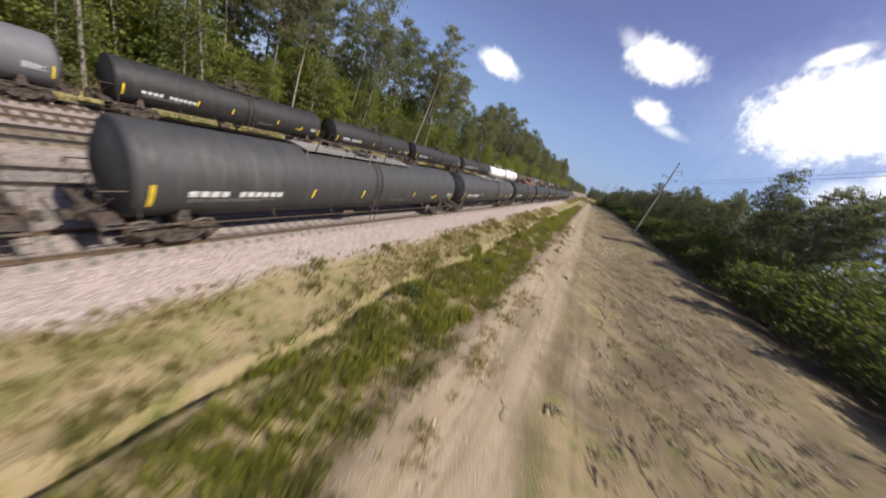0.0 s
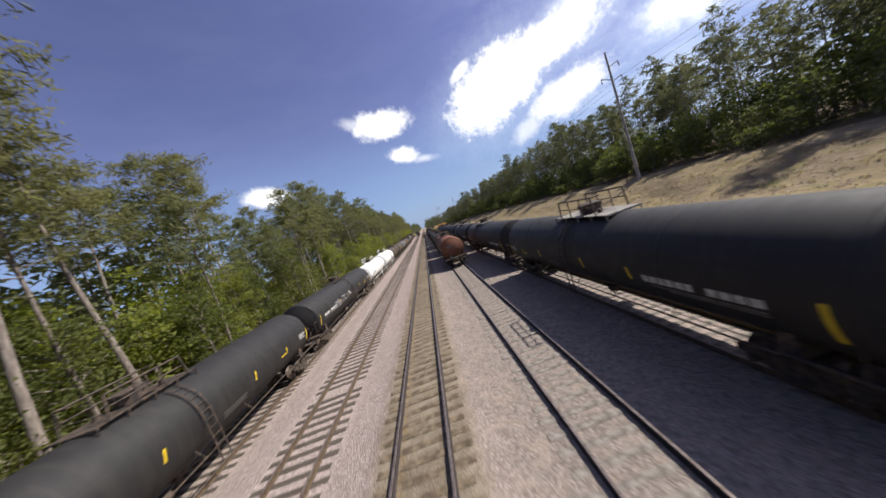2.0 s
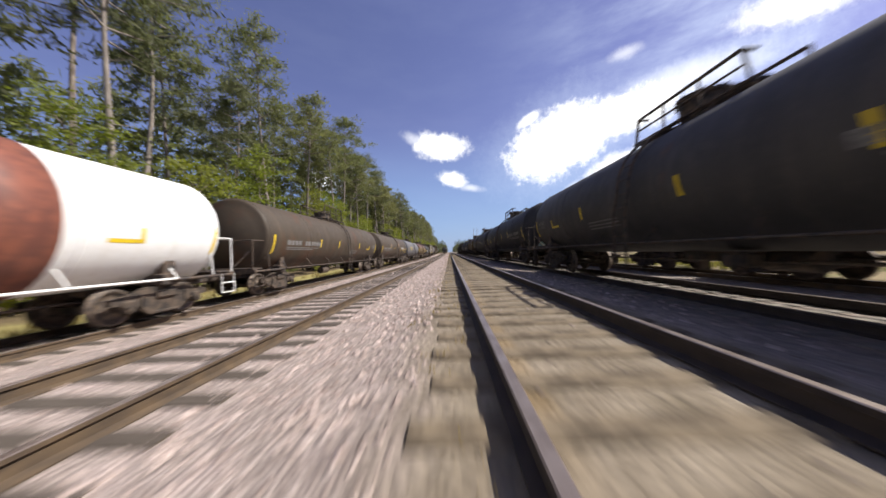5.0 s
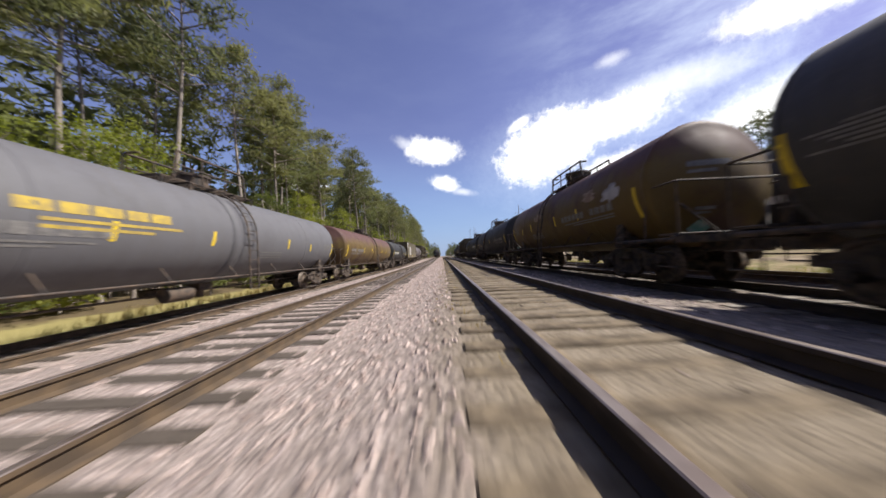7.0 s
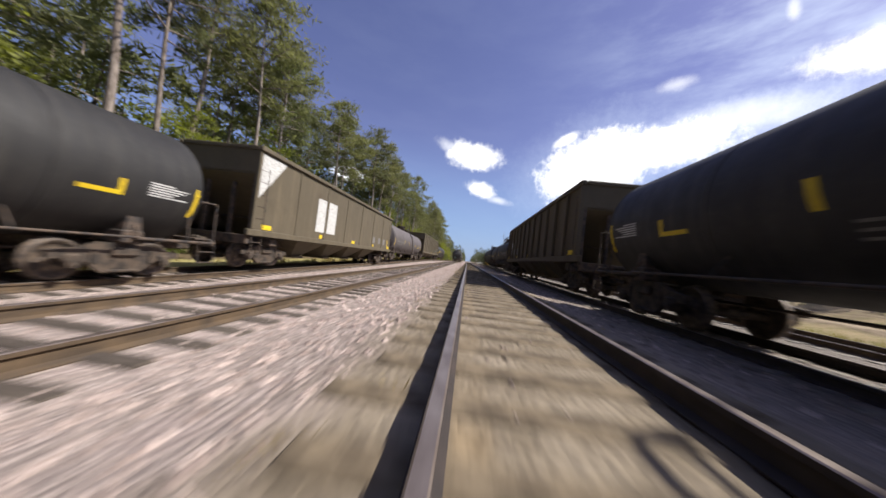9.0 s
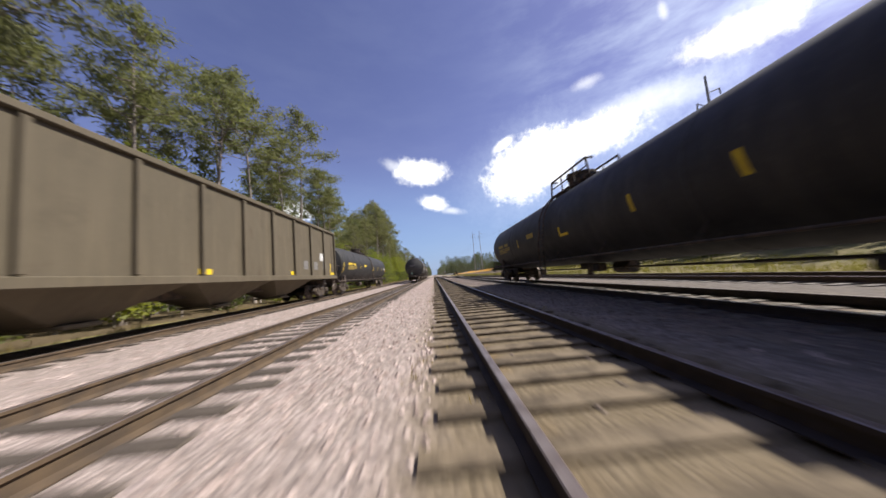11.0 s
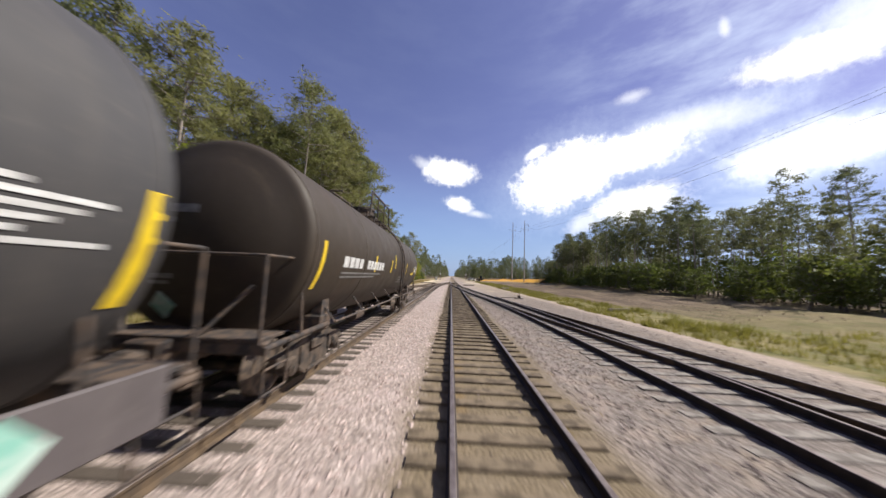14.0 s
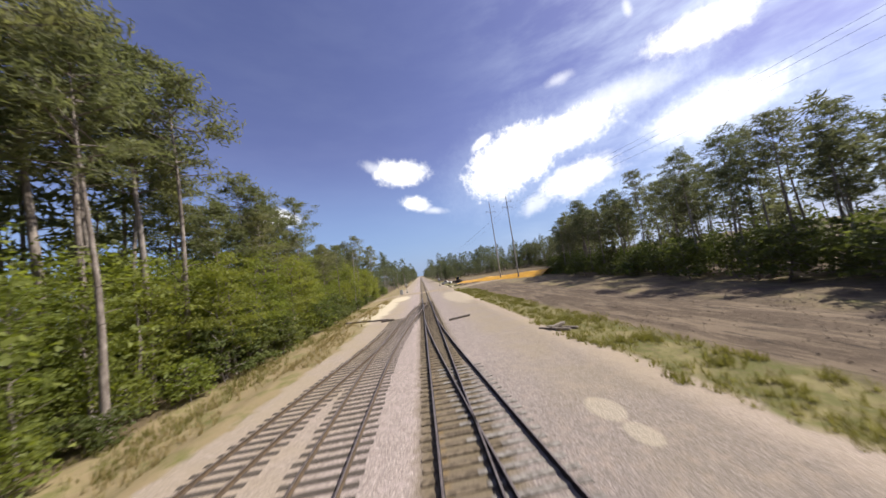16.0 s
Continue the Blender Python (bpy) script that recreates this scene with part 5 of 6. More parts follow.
def broadleaf(seed, height, spread, cards_n, low=0.28, leaf=(0.09, 0.21)):
    rng = np.random.default_rng(seed)
    segs, clumps, rad = [], [], []
    trunk_top = Vector((rng.normal(0, 0.3), rng.normal(0, 0.3), height * 0.8))
    r = 0.011 * height + 0.03
    mid = trunk_top * 0.5 + Vector((rng.normal(0, 0.2), rng.normal(0, 0.2), 0))
    segs += [(Vector((0, 0, -0.3)), mid, r, r * 0.7), (mid, trunk_top, r * 0.7, 0.03)]
    nb = int(14 + height)
    for i in range(nb):
        g = (i + rng.random()) / nb
        z = height * (low + (0.97 - low) * g)
        base = Vector((mid.x * min(1, z / max(0.1, mid.z)), mid.y * min(1, z / max(0.1, mid.z)), z * 0.86))
        a = i * 2.4 + rng.random() * 1.2
        ln = spread * math.sqrt(max(0.05, 1 - (1.6 * (g - 0.42)) ** 2)) * rng.uniform(0.55, 1.15)
        tip = Vector((base.x + math.cos(a) * ln, base.y + math.sin(a) * ln, z + ln * 0.15))
        segs.append((base, tip, 0.045, 0.012))
        for q in (0.5, 0.8, 1.02):
            clumps.append(base.lerp(tip, q) + Vector(rng.normal(0, 0.2 * spread / 2, 3)))
            rad.append(rng.uniform(0.4, 0.75) * spread / 2.2)
    cl, rd = np.array(clumps), np.array(rad)
    pick = rng.integers(0, len(cl), cards_n)
    off = rng.normal(size=(cards_n, 3)) * rd[pick][:, None] * (0.78, 0.78, 0.24)
    v, f = cards(cl[pick] + off, rng.uniform(leaf[0], leaf[1], cards_n), rng, 0.6, 0.6)
    return limb_mesh(segs, 5), v, f


def tree_stock(name, label, category, made, leaf, group):
    limbs, v, f = made
    t = thing(name, pose(0, 0, 0), label, category, group)
    part("trunk", limbs.mesh("trunk", M["bark"]), t)
    part("crown", np_mesh("crown", v, f, M[leaf]), t)
    return t


def woods_edge(y):
    """x of the woods' edge on the east side."""
    return float(np.interp(y, [-60, 120, 220, 300, 345, 400, 436, 446, 470, 520, 620, 700], [38, 38, 35, 28.5, 27.5, 33, 36, 44, 56, 74, 70, 40]))


def tall_east(y):
    """The eastern woods are lower farther on."""
    return float(np.interp(y, [20, 60, 240, 300, 325, 342, 356, 372, 410], [0.66, 0.95, 0.92, 0.76, 0.72, 0.58, 0.60, 0.84, 0.92]))


def tall_west(y):
    """The western woods stand tall, dip behind the gap between two rows, and fall off past the yard."""
    return float(np.interp(y, [60, 84, 90, 104, 112, 300, 312, 321, 325, 333, 338, 350, 362, 370, 384, 390, 400, 440],
                           [1.06, 1.06, 0.84, 0.84, 1.10, 1.06, 1.04, 1.0, 0.56, 0.56, 0.86, 0.92, 1.05, 1.22, 1.22, 0.92, 0.78, 0.80]))


def build_woods():
    rng = np.random.default_rng(21)
    pines = [tree_stock("pine_tree", "tall pine with a bare grey trunk and a thin high crown", "pine tree",
                        pine(100 + i, h, c, s, n), "needles_dark" if i in (0, 2, 4) else "needles", "roadside pines")
             for i, (h, c, s, n) in enumerate(((21, 0.58, 2.8, 3300), (24, 0.62, 3.1, 3500), (18.5, 0.52, 2.8, 3200), (22.5, 0.64, 3.1, 3300), (25, 0.60, 3.1, 3700), (20, 0.58, 2.8, 3200), (18, 0.54, 2.6, 3200)))]
    broad = [tree_stock("broadleaf_tree", "young leafy tree in fresh yellow-green leaf", "tree",
                        broadleaf(200 + i, h, s, n, 0.24, (0.065, 0.145)), lf, "edge trees")
             for i, (h, s, n, lf) in enumerate(((11.5, 2.5, 4700, "leaves"), (14, 2.8, 5200, "leaves"), (9.5, 2.3, 4200, "leaves"), (11, 2.6, 4300, "leaves_dark"), (9.0, 2.8, 4000, "leaves_dark")))]
    shrubs = [tree_stock("shrub", "dense green shrub at the edge of the woods", "shrub",
                         broadleaf(300 + i, h, s, n, 0.12, (0.08, 0.19)), lf, "edge shrubs")
              for i, (h, s, n, lf) in enumerate(((3.2, 1.7, 1000, "leaves"), (2.2, 1.5, 850, "leaves_dark"), (4.3, 1.9, 1200, "leaves_dark")))]
    # the eastern edge: smaller stock, its backlit shade put into darker leaf colours
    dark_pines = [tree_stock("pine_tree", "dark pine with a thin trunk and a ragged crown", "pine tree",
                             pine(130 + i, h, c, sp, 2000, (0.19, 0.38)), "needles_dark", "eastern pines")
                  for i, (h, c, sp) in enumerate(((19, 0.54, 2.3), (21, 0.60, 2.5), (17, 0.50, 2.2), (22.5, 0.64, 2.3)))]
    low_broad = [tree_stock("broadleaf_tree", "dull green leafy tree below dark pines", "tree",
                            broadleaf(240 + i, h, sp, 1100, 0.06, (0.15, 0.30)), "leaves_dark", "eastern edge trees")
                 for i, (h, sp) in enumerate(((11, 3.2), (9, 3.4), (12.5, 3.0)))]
    used = set()

    def put(stock, i, x, y, sc):
        src = stock[i % len(stock)]
        m = pose(x, y, float(ground_height(x, y)) - 0.05, 0, 0, rng.uniform(0, 360))
        if id(src) not in used:
            used.add(id(src))
            src.matrix_basis = m
            ob = src
        else:
            ob = copy_thing(src, m)
        ob.scale = (sc * 1.06, sc * 1.06, sc * rng.uniform(0.94, 1.06))

    # west side: pines stand behind leafy trees and shrubs
    for i in range(176):
        y = -8 + i * 2.75 + rng.uniform(-1.2, 1.2)
        put(pines, (1, 3, 5, 6, 0)[int(rng.integers(5))], -18.0 - rng.uniform(0, 8.5), y, rng.uniform(0.82, 1.12) * tall_west(y))
    for i in range(102):
        y = -5 + i * 4.7 + rng.uniform(-2, 2)
        put(broad, int(rng.integers(5)), -17.6 - rng.uniform(0, 5.0), y, rng.uniform(0.6, 1.0) * (0.72 if y > 335 else 1.0))
    for i in range(100):
        y = -6 + i * 5.1 + rng.uniform(-1.5, 1.5)
        put(shrubs, int(rng.integers(3)), -16.8 - rng.uniform(0, 2.4), y, rng.uniform(0.7, 1.15))
    for i in range(30):
        y = 342 + i * 4.2 + rng.uniform(-2, 2)
        put(broad, int(rng.integers(3)), -17.2 - rng.uniform(0, 3.5), y, rng.uniform(0.5, 0.82) if y < 376 else rng.uniform(0.7, 1.05))
    for i in range(14):
        y = 352 + i * 3.9 + rng.uniform(-1.5, 1.5)
        put(pines, (1, 3, 5)[int(rng.integers(3))], -18.6 - rng.uniform(0, 5), y, rng.uniform(0.9, 1.1) * tall_west(y))
    for i in range(24):
        y = 338 + i * 4.0 + rng.uniform(-1.5, 1.5)
        put(shrubs, int(rng.integers(3)), -16.4 - rng.uniform(0, 1.2), y, rng.uniform(0.7, 1.1))
    for i, x, y, sc in ((1, -18.4, 390.5, 0.95), (0, -17.6, 396.0, 1.0), (1, -18.8, 403.0, 0.9), (0, -17.8, 384.0, 0.9)):
        put(broad, i, x, y, sc)
    for i in range(18):
        y = 296 + i * 2.7 + rng.uniform(-1, 1)
        put(broad, int(rng.integers(5)), -18.0 - rng.uniform(0, 4.5), y, rng.uniform(0.5, 0.85))
        put(shrubs, int(rng.integers(3)), -17.0 - rng.uniform(0, 2.5), y + 1.2, rng.uniform(0.7, 1.1))
    for x, y in ((17.0, 12.5), (17.7, 21.0), (16.9, 34.0), (18.2, 47.0), (17.2, 63.0)):
        put(shrubs, 1, x, y, 0.30)
    # east side: low growth in front, pines some way behind it
    y = -10.0
    while y < 500:
        back = 8.0 if y < 250 else 3.2
        put(dark_pines, int(rng.integers(4)), woods_edge(y) + back + rng.uniform(0, 9), y, rng.uniform(0.76, 0.96) * tall_east(y))
        y += rng.uniform(2.0, 4.0) * (1.0 if y < 250 else 0.78)
    for i in range(112):
        y = -10 + i * 4.6 + rng.uniform(-2, 2)
        put(low_broad, int(rng.integers(3)), woods_edge(y) + 2.0 + rng.uniform(0, 5), y, rng.uniform(0.34, 0.62) * (1.0 if y < 250 else 0.8))
    for i in range(135):
        y = -10 + i * 4.1 + rng.uniform(-2, 2)
        put(shrubs, (1, 2, 2)[int(rng.integers(3))], woods_edge(y) + rng.uniform(-0.3, 2.5), y, rng.uniform(0.7, 1.2))

    # deeper woods, both sides and far ahead
    kinds = [pine_far(400 + i, 20 + 2 * (i % 3)) for i in range(3)] + [broadleaf(410 + i, 11 + 1.5 * i, 3.6, 480, 0.12, (0.26, 0.52)) for i in range(4)]
    leafy = [broadleaf(420 + i, 11 + 1.5 * i, 3.2, 1300, 0.10, (0.13, 0.27)) for i in range(3)]

    def deep(nm, spots, key, seed, pine_share=0.5):
        r2 = np.random.default_rng(seed)
        lv, lf, tv, tf, lo, to = [], [], [], [], 0, 0
        for x, y, sc in spots:
            limbs, v, f = leafy[int(r2.integers(3))] if pine_share is None else kinds[int(r2.integers(3)) if r2.random() < pine_share else 3 + int(r2.integers(4))]
            a = r2.uniform(0, 6.28)
            rot = np.array([[math.cos(a), -math.sin(a), 0], [math.sin(a), math.cos(a), 0], [0, 0, 1]])
            at = np.array([x, y, float(ground_height(x, y))])
            lv.append((v * 1.0) @ rot.T * sc + at)
            lf.append(f + lo)
            lo += len(v)
            t = np.array(limbs.v)
            q = np.array([g for g in limbs.f if len(g) == 4])[:36]
            tv.append(t @ rot.T * sc + at)
            tf.append(q + to)
            to += len(t)
        w = thing(nm, pose(0, 0, 0), "deep mixed pine and leafy woods behind the edge trees", "woods", kind="stuff")
        tagged(part("crowns", np_mesh("crowns", np.concatenate(lv), np.concatenate(lf), M[key]), w), kind="stuff")
        tagged(part("trunks", np_mesh("trunks", np.concatenate(tv), np.concatenate(tf), M["bark"]), w), kind="stuff")

    west = [(-24.5 - rng.uniform(0, 16), y, (rng.uniform(0.58, 0.90) if 84 < y < 150 or 272 < y < 335 else rng.uniform(0.74, 1.02)) * tall_west(y)) for y in np.arange(-30, 500, 1.25)]
    east = [(woods_edge(y) + (9 if y < 250 else 6) + rng.uniform(0, 13), y, rng.uniform(0.64, 0.86) * tall_east(y)) for y in np.arange(-30, 600, 1.3)]
    ahead = []
    for y in np.arange(470, 1250, 3.4):
        ahead.append((-9 - rng.uniform(0, 22) - max(0, 600 - y) * 0.05, y, rng.uniform(0.75, 1.0)))
        if y > 535:
            ahead.append((9.5 + rng.uniform(0, 40) + max(0, 640 - y) * 0.14, y, rng.uniform(0.7, 0.95)))
    ahead += [(x, 556 + rng.uniform(0, 46), rng.uniform(0.66, 0.9)) for x in np.arange(13, 130, 0.8)]
    ahead += [(x, 548 + rng.uniform(0, 20), rng.uniform(0.3, 0.5)) for x in np.arange(13, 130, 1.6)]
    for y in np.arange(-40, 620, 4.2):
        west.append((-40 - rng.uniform(0, 45), y, rng.uniform(0.55, 0.85) * tall_west(y)))
        east.append((woods_edge(y) + 21 + rng.uniform(0, 45), y, rng.uniform(0.65, 0.85)))
    under = [(woods_edge(y) + 3.5 + rng.uniform(0, 5), y, rng.uniform(0.34, 0.52) if y < 250 else rng.uniform(0.26, 0.42)) for y in np.arange(-20, 520, 1.1)]
    thick = [(-19.5 - rng.uniform(0, 9), y, rng.uniform(0.55, 0.95)) for y in np.arange(-24, 84, 0.8)]
    thick += [(-23 - rng.uniform(0, 14), y, rng.uniform(0.4, 0.62)) for y in np.arange(84, 330, 1.6)]
    thick += [(-20 - rng.uniform(0, 9), y, rng.uniform(0.55, 0.98)) for y in np.arange(338, 470, 0.9)]
    thick += [(-22 - rng.uniform(0, 8), y, rng.uniform(0.5, 0.8)) for y in np.arange(170, 272, 1.5)]
    deep("leafy_woods", thick, "leaves", 6, None)
    under += [(woods_edge(y) + 9 + rng.uniform(0, 8), y, rng.uniform(0.28, 0.46)) for y in np.arange(240, 430, 1.3)]
    under += [(woods_edge(y) + 12 + rng.uniform(0, 12), y, rng.uniform(0.45, 0.66)) for y in np.arange(-20, 250, 1.5)]
    # understory and eastern woods reuse the leaf colours darkened for shade
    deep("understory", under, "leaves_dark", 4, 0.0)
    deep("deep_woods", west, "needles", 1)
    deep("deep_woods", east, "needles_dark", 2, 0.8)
    deep("far_woods", ahead, "needles_dark", 3)


def tufts(name, label, spots, h, key, seed, blades=7, wide=0.018):
    """Grass: bunches of bent blades."""
    rng = np.random.default_rng(seed)
    n = len(spots)
    p = np.repeat(np.asarray(spots), blades, 0) + rng.normal(0, 0.07, (n * blades, 2))
    z = ground_height(p[:, 0], p[:, 1])
    base = np.column_stack([p, z - 0.02])
    a = rng.uniform(0, 6.28, len(p))
    hh = h * rng.uniform(0.45, 1.15, len(p))
    lean = np.column_stack([np.cos(a), np.sin(a)]) * (hh * rng.uniform(0.15, 0.7, len(p)))[:, None]
    side = np.column_stack([-np.sin(a), np.cos(a), np.zeros(len(p))]) * wide
    tip = base + np.column_stack([lean, hh])
    v = np.stack([base - side, base + side, tip], 1).reshape(-1, 3)
    f = np.arange(len(v)).reshape(-1, 3)
    ob = new(name, np_mesh(name, v, f, M[key]))
    return tagged(ob, label, "grass", kind="stuff")


def build_grass():
    rng = np.random.default_rng(31)

    def strip(n, x0, x1, y0, y1):
        x = rng.uniform(x0, x1, n)
        y = rng.uniform(y0, y1, n)
        keep = np.sin(x * 1.1 + y * 0.23) + np.sin(y * 0.61 + x * 0.4) + rng.normal(0, 0.7, n) > -0.5
        return np.column_stack([x, y])[keep]

    def clumped(n, x0, x1, y0, y1, cell, seed):
        """Spots gathered in ragged patches with bare ground between them."""
        r2 = np.random.default_rng(seed)
        m = int((y1 - y0) * (x1 - x0) / cell)
        cx, cy = r2.uniform(x0, x1, m), r2.uniform(y0, y1, m)
        size = r2.uniform(0.12, 0.55, m) ** 1.3
        i = r2.choice(m, n, p=size / size.sum())
        return np.column_stack([cx[i] + r2.normal(0, 1, n) * size[i], cy[i] + r2.normal(0, 1.6, n) * size[i]])

    tufts("ditch_grass", "green weedy grass along a ditch", np.concatenate([clumped(6500, 15.9, 20.0, 1, 60, 1.6, 71), clumped(900, 12.6, 15.6, 1, 60, 6.0, 74), strip(5500, 16.8, 19.8, 60, 170), strip(600, 12.8, 15.6, 1, 80)]), 0.36, "grass", 1, 7)
    tufts("bench_grass", "short dry straw grass beside crushed stone", strip(8000, 12.6, 15.8, 1, 90), 0.22, "dry", 6, 6)
    tufts("ditch_weeds", "leafy bright green weeds beside a ditch", clumped(6500, 16.3, 19.5, 1, 120, 2.2, 72), 0.40, "weeds", 7, 8, 0.03)
    tufts("ditch_straw", "dry straw grass between green weeds", clumped(3600, 16.4, 21.5, 1, 70, 2.4, 73), 0.26, "dry", 12, 6)
    tufts("track_weeds", "sparse dry weeds beside a muddy track", np.concatenate([strip(700, -1.6, -0.85, 66, 300), strip(500, 0.9, 1.6, 66, 350)]), 0.09, "dry", 9, 6, 0.012)
    tufts("verge_grass", "sparse dry grass on cleared ground", strip(3600, 26, 37, 3, 160), 0.22, "dry", 2, 5)
    tufts("field_grass", "short green and straw grass beside the yard", np.concatenate([strip(6600, 9.8, 14.5, 278, 440), strip(5000, 14, 27, 270, 335), strip(3200, 11.0, 14.5, 150, 278)]), 0.36, "grass", 3, 6)
    tufts("field_weeds", "clumps of olive weeds between gravel and turned soil", clumped(3000, 9.6, 14.2, 335, 450, 3.6, 75), 0.42, "grass", 13, 7, 0.02)
    tufts("siding_grass", "dry yellow grass strip behind parked cars", np.concatenate([strip(9000, -15.8, -11.6, 0, 420), strip(1600, -12.5, -9.3, 380, 440)]), 0.45, "dry", 4, 6)
    tufts("bank_grass", "green grass at the foot of the woods", strip(5200, -17.5, -13.5, 290, 430), 0.4, "grass", 5, 6)


def build_stones():
    """Loose crushed stone on the walkways between the tracks."""
    rng = np.random.default_rng(41)
    def scatter(n, x0, x1, y0, y1):
        return np.column_stack([rng.uniform(x0, x1, n), rng.uniform(y0, y1, n)])

    p = np.concatenate([scatter(30000, -3.35, -1.3, 66, 345), scatter(2500, 1.6, 3.4, 66, 262), scatter(6000, -8.0, -6.0, 60, 330),
                        scatter(9500, 10.9, 13.2, 3, 60), scatter(3000, -5.3, -4.0, 100, 300)])
    lay(p, "ballast_stones", "loose pale pink-grey crushed stone between tracks", "stone", 0.018, 0.044)
    q = np.concatenate([scatter(17000, 1.5, 3.6, 262, 350), scatter(7000, 1.5, 3.4, 66, 262), scatter(7000, 5.5, 8.6, 282, 350), scatter(1800, -0.7, 0.7, 66, 350)])
    lay(q, "dirty_gravel", "loose dirty brown-grey gravel between tracks", "grit", 0.014, 0.036)
    lay(np.concatenate([scatter(9000, 25.4, 33.5, 0, 46), scatter(3000, 25.4, 34.0, 46, 95)]), "soil_clods", "loose brown clods of turned soil", "clod", 0.025, 0.085)
    lay(np.concatenate([scatter(2600, 15.0, 27.0, 338, 425)]), "field_clods", "dark clods of turned soil in a field", "clod", 0.025, 0.085)
    lay(np.concatenate([scatter(700, 25.4, 34.0, 2, 80), scatter(420, 25.6, 27.6, 44, 68), scatter(260, 27.0, 30.0, 50, 57), scatter(200, 19.6, 25.6, 2, 60)]), "pale_chips", "pale wood chips and lumps scattered on cleared soil", "sand", 0.03, 0.09)


def lay(p, name, label, key, small, large):
    rng = np.random.default_rng(43)
    ico = np.array([(0, 0, 1), (1, 0, -0.3), (0, 1, -0.3), (-1, 0, -0.3), (0, -1, -0.3)], float)
    tri = np.array([(0, 1, 2), (0, 2, 3), (0, 3, 4), (0, 4, 1)])
    n = len(p)
    s = rng.uniform(small, large, n)
    v = ico[None] * rng.uniform(0.6, 1.15, (n, 5, 1)) * s[:, None, None] * np.array([1.1, 1.1, 0.75])
    a = rng.uniform(0, 6.28, n)
    c, si = np.cos(a)[:, None], np.sin(a)[:, None]
    v = np.stack([v[..., 0] * c - v[..., 1] * si, v[..., 0] * si + v[..., 1] * c, v[..., 2]], -1)
    z = ground_height(p[:, 0], p[:, 1]) + s * 0.3
    v += np.column_stack([p, z])[:, None, :]
    f = tri[None] + (np.arange(n) * 5)[:, None, None]
    ob = new(name, np_mesh(name, v.reshape(-1, 3), f.reshape(-1, 3), M[key]))
    tagged(ob, label, "gravel", kind="stuff")


# ---------------------------------------------------------------- poles, wires, loose things
def utility_pole(x, y, h, lean=(0, 0)):
    t = thing("utility_pole", pose(x, y, float(ground_height(x, y)), lean[0], lean[1]), "tall grey wooden pole with braced arms and insulators", "utility pole", "line of poles")
    s = Shape()
    s.tube((0, 0, -0.4), (0, 0, h), 0.24, 0.12, 12)
    part("pole", s.mesh("pole", M["pole"]), t)
    for z, side in ((h - 1.6, 1), (h - 3.4, -1), (h - 3.6, 1)):
        a = Shape().path([(0, 0, z - 0.5), (side * 1.5, 0, z)], 0.06, 6)
        ar = part("arm", a.mesh("arm", M["pole"]), t)
        q = Shape()
        for j in range(6):
            q.tube((side * (1.5 + 0.02 * j), 0, z + 0.02 - j * 0.13), (side * (1.5 + 0.02 * j), 0, z - 0.05 - j * 0.13), 0.10, 0.07, 10)
        part("insulator", q.mesh("insulator", M["glasslens"]), ar)
    return t


def build_poles():
    spots = [(34.5, 88.0, 18.6), (33.0, 290.0, 21.0), (31.0, 448.0, 27.2), (27.9, 458.0, 28.4)]
    for x, y, h in spots:
        utility_pole(x, y, h, (0, 0))
    utility_pole(21.0, 760.0, 17.0)
    # wires hang between the poles
    runs = [((35.0, -110.0, 19.0), (35.0, 89.0, 19.0)), ((35.0, 89.0, 19.0), (33.0, 290.0, 21.0)), ((33.0, 290.0, 21.0), (31.0, 448.0, 27.2)), ((31.0, 448.0, 27.2), (22.0, 760.0, 22.0))]
    for (xa, ya, ha), (xb, yb, hb) in runs:
        for dx, dz in ((1.5, -2.2), (-1.5, -4.0), (1.5, -4.2)):
            pts = []
            for i in range(25):
                f = i / 24
                pts.append((xa + dx + (xb - xa) * f, ya + (yb - ya) * f, ha + dz + (hb - ha) * f - 4.0 * 2.6 * f * (1 - f)))
            ob = new("power_line", Shape().path(pts, 0.013, 5).mesh("power_line", M["wire"]))
            tagged(ob, "thin dark power line sagging between tall poles", "power line", "power lines")
    # small stakes and posts by the line
    for x, y, h in ((-13.6, 312.0, 2.6), (-17.6, 432.0, 14.5)):
        t = Shape().tube((0, 0, -0.2), (0, 0, h), 0.09, 0.07, 8)
        ob = new("marker_post", t.mesh("marker_post", M["pole"]))
        ob.matrix_basis = pose(x, y, float(ground_height(x, y)), 2, 3, 0)
        tagged(ob, "slim pale wooden post standing in grass", "post", "marker posts")
    # lineside sign between the middle tracks
    sg = thing("lineside_sign", pose(2.1, 204.4, float(ground_height(2.1, 204.4)), 0, 2, 0), "small dark square sign plate on a thin post", "sign")
    part("post", Shape().tube((0, 0, -0.1), (0, 0, 1.1), 0.022, n=6).mesh("post", M["steel"]), sg)
    plate = part("plate", Shape().box((0, 0, 1.2), (0.24, 0.02, 0.24), 0.005).mesh("plate", M["steel"]), sg)
    part("marking", Shape().box((0, -0.013, 1.2), (0.13, 0.006, 0.13)).mesh("marking", M["markdim"]), plate)
    sk = new("survey_stake", Shape().box((0, 0, 0.38), (0.035, 0.035, 0.82), 0.005).mesh("survey_stake", M["log"]))
    sk.matrix_basis = pose(-2.2, 205.3, float(ground_height(-2.2, 205.3)), 2, 1, 0)
    tagged(sk, "thin weathered stake standing in crushed stone", "stake")


